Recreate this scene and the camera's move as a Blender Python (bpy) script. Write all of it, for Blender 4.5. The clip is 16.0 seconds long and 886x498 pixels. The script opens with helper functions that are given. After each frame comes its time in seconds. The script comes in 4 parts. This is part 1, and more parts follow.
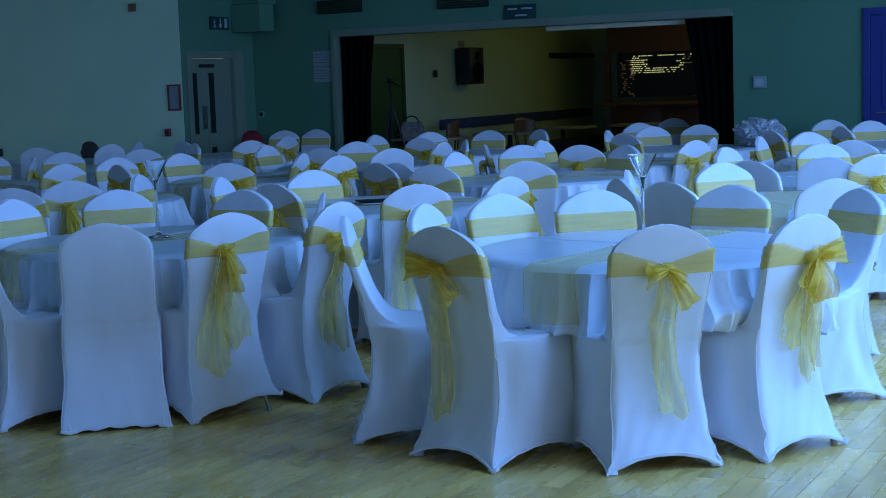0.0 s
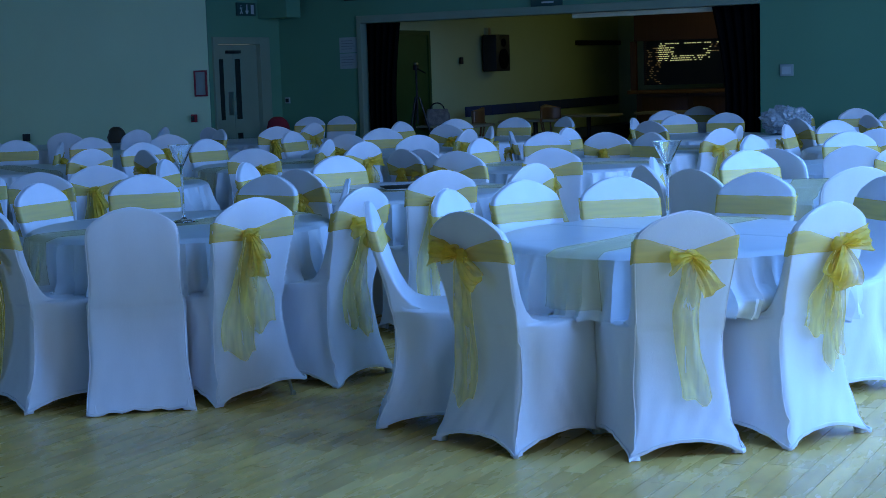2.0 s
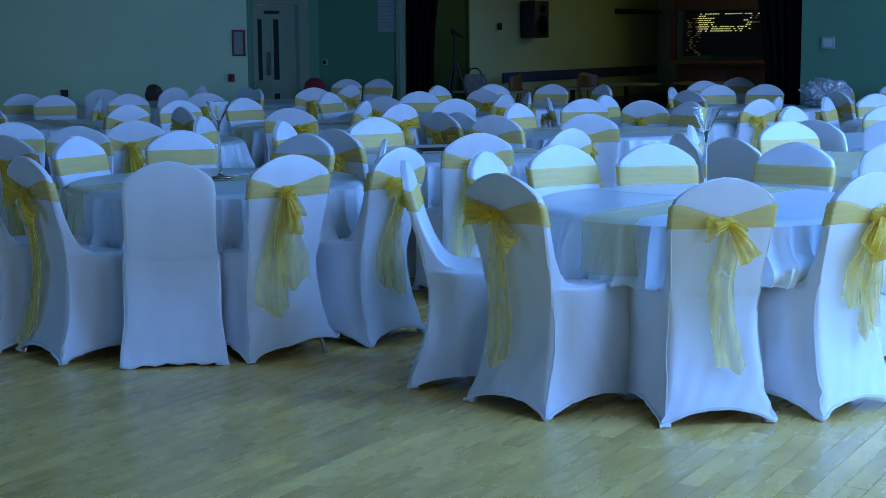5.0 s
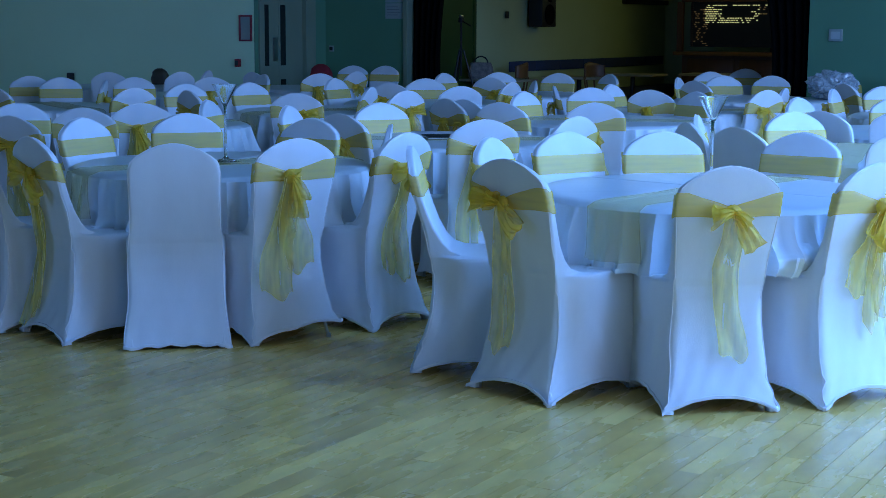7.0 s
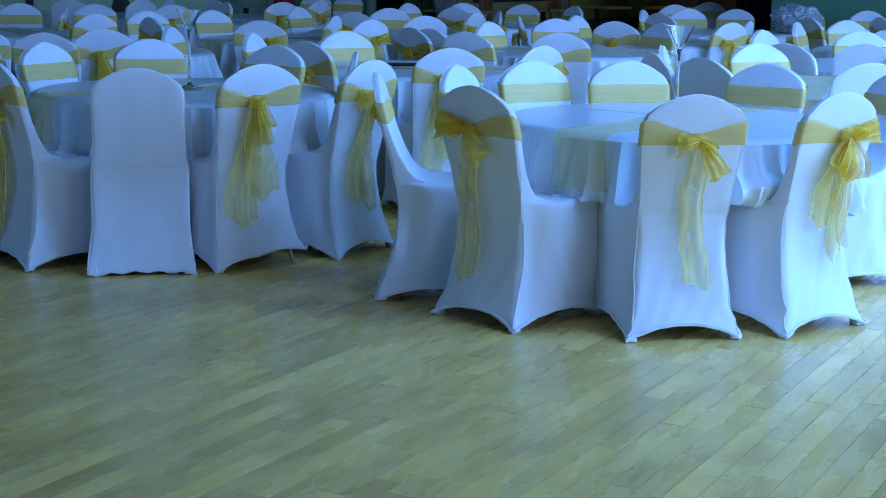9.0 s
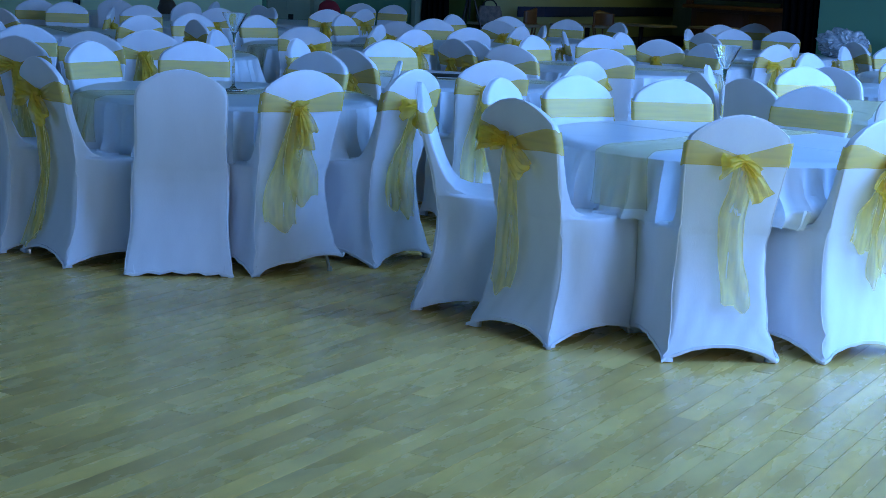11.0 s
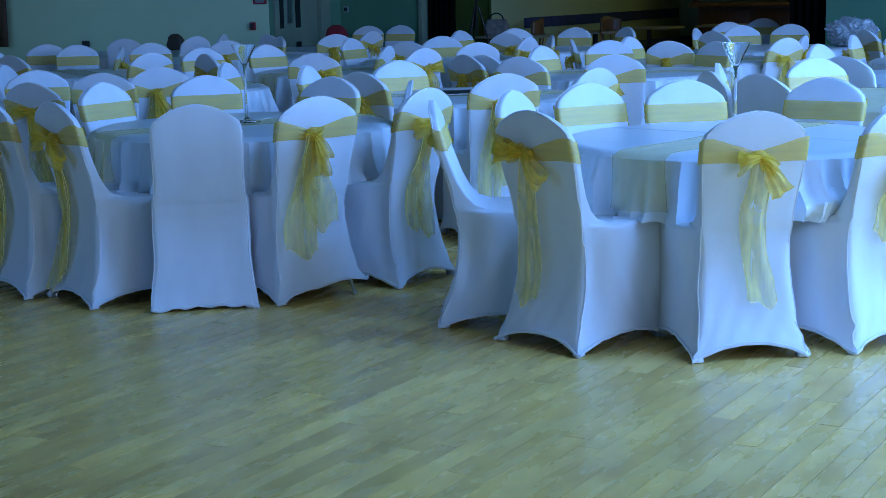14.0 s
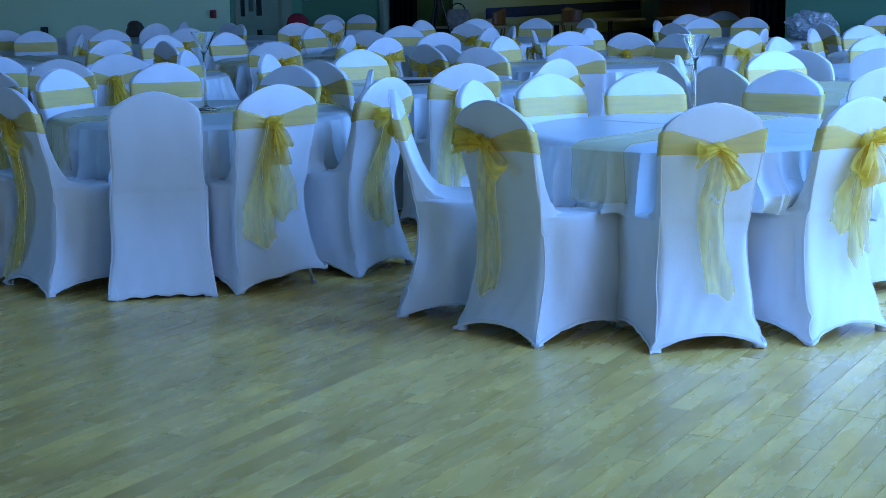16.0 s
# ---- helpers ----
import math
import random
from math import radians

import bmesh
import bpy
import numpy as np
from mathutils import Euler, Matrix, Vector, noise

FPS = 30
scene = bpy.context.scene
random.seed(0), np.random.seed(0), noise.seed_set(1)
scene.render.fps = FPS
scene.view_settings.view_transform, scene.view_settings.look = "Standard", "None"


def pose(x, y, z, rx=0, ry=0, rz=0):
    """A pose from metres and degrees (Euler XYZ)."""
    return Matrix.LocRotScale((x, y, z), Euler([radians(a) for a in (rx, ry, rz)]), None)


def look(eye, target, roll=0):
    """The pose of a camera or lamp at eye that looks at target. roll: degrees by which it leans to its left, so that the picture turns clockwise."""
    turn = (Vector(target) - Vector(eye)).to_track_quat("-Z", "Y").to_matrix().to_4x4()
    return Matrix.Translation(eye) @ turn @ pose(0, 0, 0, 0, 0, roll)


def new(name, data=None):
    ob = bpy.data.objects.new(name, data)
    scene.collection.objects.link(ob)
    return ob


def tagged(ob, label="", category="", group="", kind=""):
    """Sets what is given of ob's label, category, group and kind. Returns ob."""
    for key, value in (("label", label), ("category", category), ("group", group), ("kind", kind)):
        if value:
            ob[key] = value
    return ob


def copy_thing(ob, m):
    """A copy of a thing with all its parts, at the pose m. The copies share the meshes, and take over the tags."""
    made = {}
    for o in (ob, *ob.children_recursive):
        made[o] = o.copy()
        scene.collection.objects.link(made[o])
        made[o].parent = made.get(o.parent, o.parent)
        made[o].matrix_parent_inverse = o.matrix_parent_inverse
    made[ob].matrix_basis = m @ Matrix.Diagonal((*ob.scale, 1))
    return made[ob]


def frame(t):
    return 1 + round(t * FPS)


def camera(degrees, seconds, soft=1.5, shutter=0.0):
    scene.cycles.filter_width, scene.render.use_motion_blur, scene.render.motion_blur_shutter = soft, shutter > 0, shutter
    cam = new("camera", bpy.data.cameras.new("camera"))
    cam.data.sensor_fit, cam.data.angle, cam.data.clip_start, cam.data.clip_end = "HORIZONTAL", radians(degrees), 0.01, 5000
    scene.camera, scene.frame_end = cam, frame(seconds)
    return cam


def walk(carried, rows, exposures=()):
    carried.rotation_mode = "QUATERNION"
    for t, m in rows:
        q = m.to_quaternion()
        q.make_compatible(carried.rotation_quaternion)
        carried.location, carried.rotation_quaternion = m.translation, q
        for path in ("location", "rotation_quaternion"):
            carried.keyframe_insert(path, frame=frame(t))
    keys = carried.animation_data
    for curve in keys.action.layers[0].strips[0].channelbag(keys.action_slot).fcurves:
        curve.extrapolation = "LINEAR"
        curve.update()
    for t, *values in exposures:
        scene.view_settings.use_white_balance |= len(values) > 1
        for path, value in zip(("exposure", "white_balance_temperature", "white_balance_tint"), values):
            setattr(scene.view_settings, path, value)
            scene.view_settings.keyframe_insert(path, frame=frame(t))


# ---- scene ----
cam = camera(33.0, 16.0, soft=0.65)
walk(cam, [
    (0, pose(0.000, 0.000, 1.500, 83.62, 2.00, 27.99)),
    (0.5, pose(0.005, -0.004, 1.497, 83.74, 1.88, 28.59)),
    (1, pose(0.005, -0.008, 1.496, 83.67, 1.61, 29.33)),
    (1.5, pose(0.011, -0.009, 1.493, 83.46, 1.76, 29.45)),
    (2, pose(0.011, -0.009, 1.492, 83.18, 1.79, 28.99)),
    (2.5, pose(0.010, -0.010, 1.492, 83.03, 1.82, 28.95)),
    (3, pose(0.006, -0.009, 1.492, 82.99, 1.75, 29.07)),
    (3.5, pose(0.012, -0.011, 1.483, 83.03, 1.95, 29.16)),
    (4, pose(0.010, -0.026, 1.479, 82.77, 0.92, 28.60)),
    (4.5, pose(0.004, -0.024, 1.473, 82.36, 0.51, 29.66)),
    (4.7, pose(-0.001, -0.018, 1.470, 82.06, 0.61, 30.31)),
    (6.8, pose(-0.002, -0.005, 1.453, 81.63, -0.14, 30.27)),
    (7, pose(-0.004, -0.014, 1.450, 81.54, -0.22, 30.66)),
    (7.5, pose(-0.004, -0.009, 1.448, 81.07, 0.14, 31.94)),
    (8, pose(-0.019, -0.037, 1.415, 79.67, -0.59, 30.58)),
    (8.5, pose(-0.014, -0.034, 1.423, 78.97, -0.86, 29.23)),
    (10.8, pose(-0.025, -0.027, 1.423, 79.70, -1.20, 30.14)),
    (11, pose(-0.035, -0.019, 1.417, 79.43, -2.66, 30.96)),
    (11.5, pose(-0.034, -0.041, 1.419, 79.76, -2.45, 30.56)),
    (12, pose(-0.037, -0.043, 1.419, 79.92, -2.50, 29.95)),
    (12.5, pose(-0.039, -0.019, 1.421, 79.90, -0.52, 30.10)),
    (13, pose(-0.033, -0.033, 1.422, 80.01, 0.62, 30.54)),
    (13.5, pose(-0.033, -0.022, 1.423, 80.05, 1.20, 30.75)),
    (14, pose(-0.032, -0.025, 1.421, 80.05, 1.34, 31.12)),
    (14.5, pose(-0.025, -0.033, 1.423, 79.93, 1.36, 31.10)),
    (15, pose(-0.030, -0.025, 1.420, 79.70, 1.33, 31.02)),
    (15.5, pose(-0.031, -0.043, 1.417, 79.65, 0.22, 30.58)),
    (16, pose(-0.030, -0.019, 1.418, 79.65, 0.74, 29.69)),
], exposures=[(0, -0.17), (0.5, -0.22), (1.5, -0.13), (4, -0.05), (4.5, -0.01), (7.0, 0.07), (7.5, 0.17), (8, 0.21), (8.5, 0.18), (12.5, 0.17), (14, 0.25), (15.5, 0.29), (16, 0.26)])

# ---- world, daylight through the hall windows, exposure ----
world = bpy.data.worlds.new("world")
scene.world = world
world.use_nodes = True
wn = world.node_tree
sky = wn.nodes.new("ShaderNodeTexSky")
sky.sky_type, sky.sun_disc = "NISHITA", False
sky.sun_elevation, sky.sun_rotation = radians(35), radians(120)
wn.links.new(sky.outputs[0], wn.nodes["Background"].inputs[0])
wn.nodes["Background"].inputs[1].default_value = 0.10


def area(name, m, sx, sy, watts, colour, spread=180):
    lamp = bpy.data.lights.new(name, "AREA")
    lamp.shape, lamp.size, lamp.size_y = "RECTANGLE", sx, sy
    lamp.energy, lamp.color, lamp.spread = watts, colour, radians(spread)
    ob = new(name, lamp)
    ob.matrix_world = m
    return ob


SKY = (0.1285, 0.352, 1.0)
WINDOWS = [(0.2, 2.2), (3.6, 2.4), (7.0, 2.4), (10.4, 2.4), (13.8, 2.2)]     # centre along the hall, width; the last is added to brighten the far walls
XR = 2.4                                                  # inner face of the window wall
for (wy, ww), watts in zip(WINDOWS, (24, 44, 242, 148, 108)):
    area("window_daylight", look((XR + 0.12, wy, 2.1), (XR - 5, wy, 0.6)), ww, 2.3, watts, SKY, 160)
area("window_daylight", look((-9.0, -4.3, 2.1), (-4.5, 4, 0.6)), 3.0, 2.2, 104, SKY, 160)
WEST_WINDOW = (9.6, 3.0)                                  # window in the far side wall: centre along the hall, width
area("window_daylight", look((-18.6, WEST_WINDOW[0], 2.3), (-12, WEST_WINDOW[0] + 1.0, 1.5)), WEST_WINDOW[1], 2.5, 48, SKY, 160)
ADDED_ROOF_LIGHTS = [(0.9, 5.6), (0.9, 9.4)]                     # middle of each roof opening, added out of view to light the tabletops
for sx, sy in ADDED_ROOF_LIGHTS:
    area("added_top_light", look((sx, sy, 4.85), (sx - 1.2, sy, 0)), 1.7, 2.6, 252, SKY, 165)
area("bar_lamp", look((-7.2, 21.4, 2.6), (-9.5, 21.4, 0.6)), 3.2, 0.2, 5.4, (0.86, 1.0, 0.42))


# ---- materials ----
def mat(name, colour, rough=0.6, metal=0.0, vary=0.12, scale=6.0, fine=120.0, bump=0.15, spec=0.5, sheen=0.0, stretch=None, island=0.0, obj=0.0, world=False):
    m = bpy.data.materials.new(name)
    m.use_nodes = True
    t = m.node_tree
    b = t.nodes["Principled BSDF"]
    b.inputs["Roughness"].default_value, b.inputs["Metallic"].default_value = rough, metal
    b.inputs["Specular IOR Level"].default_value = spec
    b.inputs["Sheen Weight"].default_value = sheen
    co = t.nodes.new("ShaderNodeTexCoord")
    mp = t.nodes.new("ShaderNodeMapping")
    if stretch:
        mp.inputs["Scale"].default_value = stretch
    if world:
        geo = t.nodes.new("ShaderNodeNewGeometry")
        t.links.new(geo.outputs["Position"], mp.inputs[0])
    else:
        t.links.new(co.outputs["Object"], mp.inputs[0])
    big, small = t.nodes.new("ShaderNodeTexNoise"), t.nodes.new("ShaderNodeTexNoise")
    big.inputs["Scale"].default_value, small.inputs["Scale"].default_value = scale, fine
    big.inputs["Detail"].default_value = 4
    for n in (big, small):
        t.links.new(mp.outputs[0], n.inputs["Vector"])
    add = t.nodes.new("ShaderNodeMath")
    add.operation = "MULTIPLY_ADD"
    t.links.new(small.outputs[0], add.inputs[0])
    add.inputs[1].default_value = 0.35
    t.links.new(big.outputs[0], add.inputs[2])
    last = add
    if island or obj:
        src = t.nodes.new("ShaderNodeObjectInfo") if obj else t.nodes.new("ShaderNodeNewGeometry")
        more = t.nodes.new("ShaderNodeMath")
        more.operation = "MULTIPLY_ADD"
        t.links.new(src.outputs["Random" if obj else "Random Per Island"], more.inputs[0])
        more.inputs[1].default_value = obj or island
        t.links.new(last.outputs[0], more.inputs[2])
        last = more
    ramp = t.nodes.new("ShaderNodeMapRange")
    top = 1.1 + (obj or island)
    ramp.inputs["From Min"].default_value, ramp.inputs["From Max"].default_value = 0.3, top
    ramp.inputs["To Min"].default_value, ramp.inputs["To Max"].default_value = 1 - vary, 1 + vary
    t.links.new(last.outputs[0], ramp.inputs[0])
    mul = t.nodes.new("ShaderNodeMix")
    mul.data_type, mul.blend_type = "RGBA", "MULTIPLY"
    mul.inputs["Factor"].default_value = 1
    mul.inputs["A"].default_value = (*colour, 1)
    t.links.new(ramp.outputs[0], mul.inputs["B"])
    t.links.new(mul.outputs["Result"], b.inputs["Base Color"])
    if bump:
        bp = t.nodes.new("ShaderNodeBump")
        bp.inputs["Strength"].default_value, bp.inputs["Distance"].default_value = bump, 0.004
        t.links.new(add.outputs[0], bp.inputs["Height"])
        t.links.new(bp.outputs[0], b.inputs["Normal"])
    return m


def worn_floor(m, source):
    """Worn varnish on the boards: brown stains, paler scuffs that differ from board to board, uneven gloss."""
    t = m.node_tree
    bs = t.nodes["Principled BSDF"]
    tint = bs.inputs["Base Color"].links[0].from_socket
    geo = t.nodes.new("ShaderNodeNewGeometry")
    rnd = t.nodes.new("ShaderNodeObjectInfo").outputs["Random"] if source == "object" else geo.outputs["Random Per Island"]
    shift = t.nodes.new("ShaderNodeMath")
    shift.operation = "MULTIPLY"
    shift.inputs[1].default_value = 1.6
    t.links.new(rnd, shift.inputs[0])

    def patches(size, lo, hi, share, squash):
        mp = t.nodes.new("ShaderNodeMapping")
        mp.inputs["Scale"].default_value = squash
        t.links.new(geo.outputs["Position"], mp.inputs[0])
        n = t.nodes.new("ShaderNodeTexNoise")
        n.noise_dimensions = "4D"
        n.inputs["Scale"].default_value, n.inputs["Detail"].default_value, n.inputs["Roughness"].default_value = size, 5, 0.55
        t.links.new(mp.outputs[0], n.inputs["Vector"])
        t.links.new(shift.outputs[0], n.inputs["W"])
        k = t.nodes.new("ShaderNodeMapRange")
        k.inputs["From Min"].default_value, k.inputs["From Max"].default_value = lo, hi
        k.inputs["To Max"].default_value = share
        t.links.new(n.outputs[0], k.inputs[0])
        return k.outputs[0]

    brown = patches(2.4, 0.36, 0.72, 0.70, (1.2, 0.8, 1))
    scuff = patches(5.0, 0.46, 0.74, 0.50, (2.0, 0.6, 1))
    for amount, colour in ((brown, (0.48, 0.26, 0.075, 1)), (scuff, (0.92, 0.69, 0.24, 1))):
        mx = t.nodes.new("ShaderNodeMix")
        mx.data_type = "RGBA"
        t.links.new(amount, mx.inputs["Factor"])
        t.links.new(tint, mx.inputs["A"])
        mx.inputs["B"].default_value = colour
        tint = mx.outputs["Result"]
    t.links.new(tint, bs.inputs["Base Color"])
    gloss = t.nodes.new("ShaderNodeMapRange")
    gloss.inputs["From Max"].default_value = 0.50
    gloss.inputs["To Min"].default_value, gloss.inputs["To Max"].default_value = 0.24, 0.40
    t.links.new(scuff, gloss.inputs[0])
    t.links.new(gloss.outputs[0], bs.inputs["Roughness"])


def organza(name, colour, cover, stretch=(4, 4, 0.25), uneven=0.08):
    """Sheer woven fabric: part of the light passes straight through, the rest is scattered on both sides."""
    m = bpy.data.materials.new(name)
    m.use_nodes = True
    t = m.node_tree
    t.nodes.remove(t.nodes["Principled BSDF"])
    out = t.nodes["Material Output"]
    clear, dif, tra = (t.nodes.new("ShaderNodeBsdf" + k) for k in ("Transparent", "Diffuse", "Translucent"))
    gl = t.nodes.new("ShaderNodeBsdfGlossy")
    gl.inputs["Roughness"].default_value = 0.45
    noise_node = t.nodes.new("ShaderNodeTexNoise")
    noise_node.inputs["Scale"].default_value = 9
    co = t.nodes.new("ShaderNodeTexCoord")
    mp = t.nodes.new("ShaderNodeMapping")
    mp.inputs["Scale"].default_value = stretch
    t.links.new(co.outputs["Object"], mp.inputs[0])
    t.links.new(mp.outputs[0], noise_node.inputs["Vector"])
    r = t.nodes.new("ShaderNodeMapRange")
    r.inputs["From Min"].default_value, r.inputs["From Max"].default_value = 0.3, 0.7
    r.inputs["To Min"].default_value, r.inputs["To Max"].default_value = cover - uneven, cover + uneven * 1.2
    t.links.new(noise_node.outputs[0], r.inputs[0])
    for n in (dif, tra, gl):
        n.inputs["Color"].default_value = (*colour, 1)
    gl.inputs["Color"].default_value = (1, 0.9, 0.55, 1)
    one, two, three = (t.nodes.new("ShaderNodeMixShader") for _ in range(3))
    one.inputs[0].default_value = 0.3
    t.links.new(dif.outputs[0], one.inputs[1])
    t.links.new(tra.outputs[0], one.inputs[2])
    two.inputs[0].default_value = 0.06
    t.links.new(one.outputs[0], two.inputs[1])
    t.links.new(gl.outputs[0], two.inputs[2])
    t.links.new(r.outputs[0], three.inputs[0])
    t.links.new(clear.outputs[0], three.inputs[1])
    t.links.new(two.outputs[0], three.inputs[2])
    t.links.new(three.outputs[0], out.inputs[0])
    return m


def glow(name, colour, strength):
    m = bpy.data.materials.new(name)
    m.use_nodes = True
    b = m.node_tree.nodes["Principled BSDF"]
    b.inputs["Base Color"].default_value = (*colour, 1)
    b.inputs["Emission Color"].default_value = (*colour, 1)
    b.inputs["Emission Strength"].default_value = strength
    return m


def glass(name, tint, rough=0.02):
    m = bpy.data.materials.new(name)
    m.use_nodes = True
    b = m.node_tree.nodes["Principled BSDF"]
    b.inputs["Base Color"].default_value = (*tint, 1)
    b.inputs["Transmission Weight"].default_value = 1
    b.inputs["Roughness"].default_value = rough
    b.inputs["IOR"].default_value = 1.45
    return m


SPANDEX = mat("stretch_spandex", (0.80, 0.835, 0.875), 0.5, vary=0.05, scale=11, fine=420, stretch=(1, 1, 0.3), bump=0.3, sheen=0.12, spec=0.4)
# piping made paler than the cover, so the rim highlight is partly painted
PIPING = mat("rimlit_satin_piping", (0.90, 0.91, 0.93), 0.3, vary=0.04, scale=40, fine=300, bump=0.1)
CLOTH = mat("satin_tablecloth", (0.76, 0.81, 0.84), 0.30, vary=0.05, scale=4, fine=260, bump=0.15)
SASH = organza("yellow_organza", (0.95, 0.66, 0.06), 0.56, (0.5, 0.5, 6), 0.05)
TAIL = organza("sheer_yellow_organza", (0.95, 0.74, 0.11), 0.46, uneven=0.13)
EDGE = mat("rolled_organza_edge", (0.95, 0.84, 0.38), 0.5, vary=0.1, scale=30, bump=0)
RUNNER = organza("sheer_runner_organza", (0.90, 0.70, 0.12), 0.29, (0.4, 3, 0.4), 0.03)
BOARD = mat("maple_board", (0.93, 0.58, 0.145), 0.28, vary=0.33, scale=1.6, fine=22, bump=0.04, stretch=(9, 1.6, 1), world=True, obj=0.6)
BOARD_REST = mat("maple_board_far", (0.93, 0.58, 0.145), 0.28, vary=0.33, scale=1.6, fine=22, bump=0.04, stretch=(9, 1.6, 1), world=True, island=0.6)
worn_floor(BOARD, "object")
worn_floor(BOARD_REST, "island")
SUBFLOOR = mat("dark_joint", (0.018, 0.015, 0.010), 0.9)
TEAL = mat("teal_painted_wall", (0.108, 0.27, 0.16), 0.55, vary=0.08, scale=1.2, fine=90, bump=0.1)
PALE = mat("pale_painted_wall", (0.68, 0.92, 0.62), 0.6, vary=0.06, scale=1.0, fine=90, bump=0.1)
CREAM = mat("cream_painted_wall", (0.45, 0.53, 0.28), 0.6, vary=0.1, scale=1.0, fine=90, bump=0.1)
WHITE = mat("white_gloss_paint", (0.44, 0.48, 0.45), 0.35, vary=0.06, scale=3, fine=80, bump=0.08)
CEIL = mat("ceiling_plaster", (0.32, 0.33, 0.27), 0.8, vary=0.06, scale=1, fine=60)
DARK = mat("black_velvet", (0.0035, 0.0035, 0.0035), 0.95, vary=0.2, scale=8, spec=0.05)
BLACK = mat("black_plastic", (0.012, 0.012, 0.013), 0.5, vary=0.2)
METAL = mat("chromed_steel", (0.55, 0.55, 0.55), 0.28, metal=1.0, vary=0.1, bump=0)
RED = mat("red_plastic", (0.26, 0.012, 0.02), 0.4)
REDFAB = mat("red_fabric", (0.22, 0.012, 0.02), 0.9, scale=20)
PAPER = mat("printed_paper", (0.62, 0.66, 0.68), 0.7, vary=0.05)
# white gloss of door and opening, with the recess's shade mixed into the colour
SHADED_WHITE = mat("shaded_white_gloss", (0.22, 0.29, 0.20), 0.4, vary=0.08, scale=3, fine=80, bump=0.08)
# white notices and switch plates, greyed because they hang in dim light
SHADED_SHEET = mat("shaded_white_sheet", (0.30, 0.38, 0.36), 0.75, vary=0.06)
GREY_INK = mat("grey_ink", (0.18, 0.21, 0.22), 0.8)
BLUE = mat("blue_gloss_paint", (0.016, 0.03, 0.22), 0.4, vary=0.1)
NAVY = mat("navy_upholstery", (0.03, 0.05, 0.13), 0.85, scale=12)
MAHOG = mat("mahogany", (0.10, 0.038, 0.015), 0.35, vary=0.3, scale=3, fine=50, stretch=(8, 8, 0.8))
PINE = mat("pine_wood", (0.20, 0.09, 0.03), 0.4, vary=0.25, scale=3, fine=50, stretch=(8, 8, 1))
BROWN = mat("brown_curtain_cloth", (0.10, 0.055, 0.028), 0.85, vary=0.2, scale=6, fine=200)
GREEN = mat("dark_green_paint", (0.020, 0.060, 0.010), 0.5)
SIGN = mat("green_sign", (0.012, 0.06, 0.05), 0.4)
SIGN_WHITE = mat("sign_white", (0.42, 0.50, 0.50), 0.5, bump=0)
TABLE_TOP = mat("laminate_top", (0.34, 0.30, 0.20), 0.35)
BAGCLOTH = mat("patterned_bag_cloth", (0.22, 0.19, 0.16), 0.8, vary=0.7, scale=14, fine=60)
LEATHER = mat("worn_brown_leather", (0.06, 0.042, 0.022), 0.55, vary=0.3, scale=9, fine=80)
PLASTIC = mat("clear_plastic_wrap", (0.40, 0.44, 0.46), 0.13, vary=0.5, scale=26, fine=60, bump=0.5, spec=1.0)
VASE = glass("clear_glass", (0.97, 0.99, 0.99))
DARKGLASS = mat("dark_wired_glass", (0.012, 0.016, 0.016), 0.12, spec=0.7, bump=0)
MIRROR = mat("mirror", (0.75, 0.78, 0.78), 0.03, metal=1.0, vary=0.02, bump=0)
BULB = glow("bar_light", (0.92, 0.92, 0.42), 0.5)
DIMBULB = glow("dim_bar_light", (0.55, 0.36, 0.14), 0.12)
# the strip's lit look is put into this very pale cream
WARMSTRIP = mat("lit_cream_batten", (0.86, 0.82, 0.55), 0.3)


# ---- mesh helpers ----
def mesh_of(name, bm, material, smooth=True):
    bmesh.ops.recalc_face_normals(bm, faces=bm.faces[:])
    me = bpy.data.meshes.new(name)
    bm.to_mesh(me)
    bm.free()
    me.materials.append(material)
    if smooth:
        me.shade_smooth()
        me.set_sharp_from_angle(angle=radians(42))
    return me


def part(name, bm, material, parent=None, label="", smooth=True):
    ob = new(name, mesh_of(name, bm, material, smooth))
    if parent is not None:
        ob.parent = parent
    if label:
        ob["label"] = label
    return ob


def empty(name, m, label, category, group="", kind=""):
    ob = new(name)
    ob.empty_display_size = 0.1
    ob.matrix_world = m
    return tagged(ob, label, category, group, kind)


def box(bm, x0, x1, y0, y1, z0, z1, bevel=0.0, m=None):
    r = bmesh.ops.create_cube(bm, size=1)
    vs = r["verts"]
    bmesh.ops.scale(bm, vec=(x1 - x0, y1 - y0, z1 - z0), verts=vs)
    bmesh.ops.translate(bm, vec=((x0 + x1) / 2, (y0 + y1) / 2, (z0 + z1) / 2), verts=vs)
    if bevel:
        es = list({e for v in vs for e in v.link_edges})
        g = bmesh.ops.bevel(bm, geom=es, offset=bevel, segments=2, affect="EDGES", profile=0.5)
        vs = list({v for f in g["faces"] for v in f.verts} | {v for v in vs if v.is_valid})
    if m is not None:
        bmesh.ops.transform(bm, matrix=m, verts=vs)
    return vs


def boxed(*a, **k):
    bm = bmesh.new()
    box(bm, *a, **k)
    return bm


def grid_faces(bm, rows, close=False):
    """Skin of quads over rows of points, one row after another; close joins each row's end to its start."""
    vs = [[bm.verts.new(p) for p in row] for row in rows]
    n = len(vs[0])
    for a, b in zip(vs, vs[1:]):
        for i in range(n if close else n - 1):
            j = (i + 1) % n
            bm.faces.new((a[i], a[j], b[j], b[i]))
    return vs


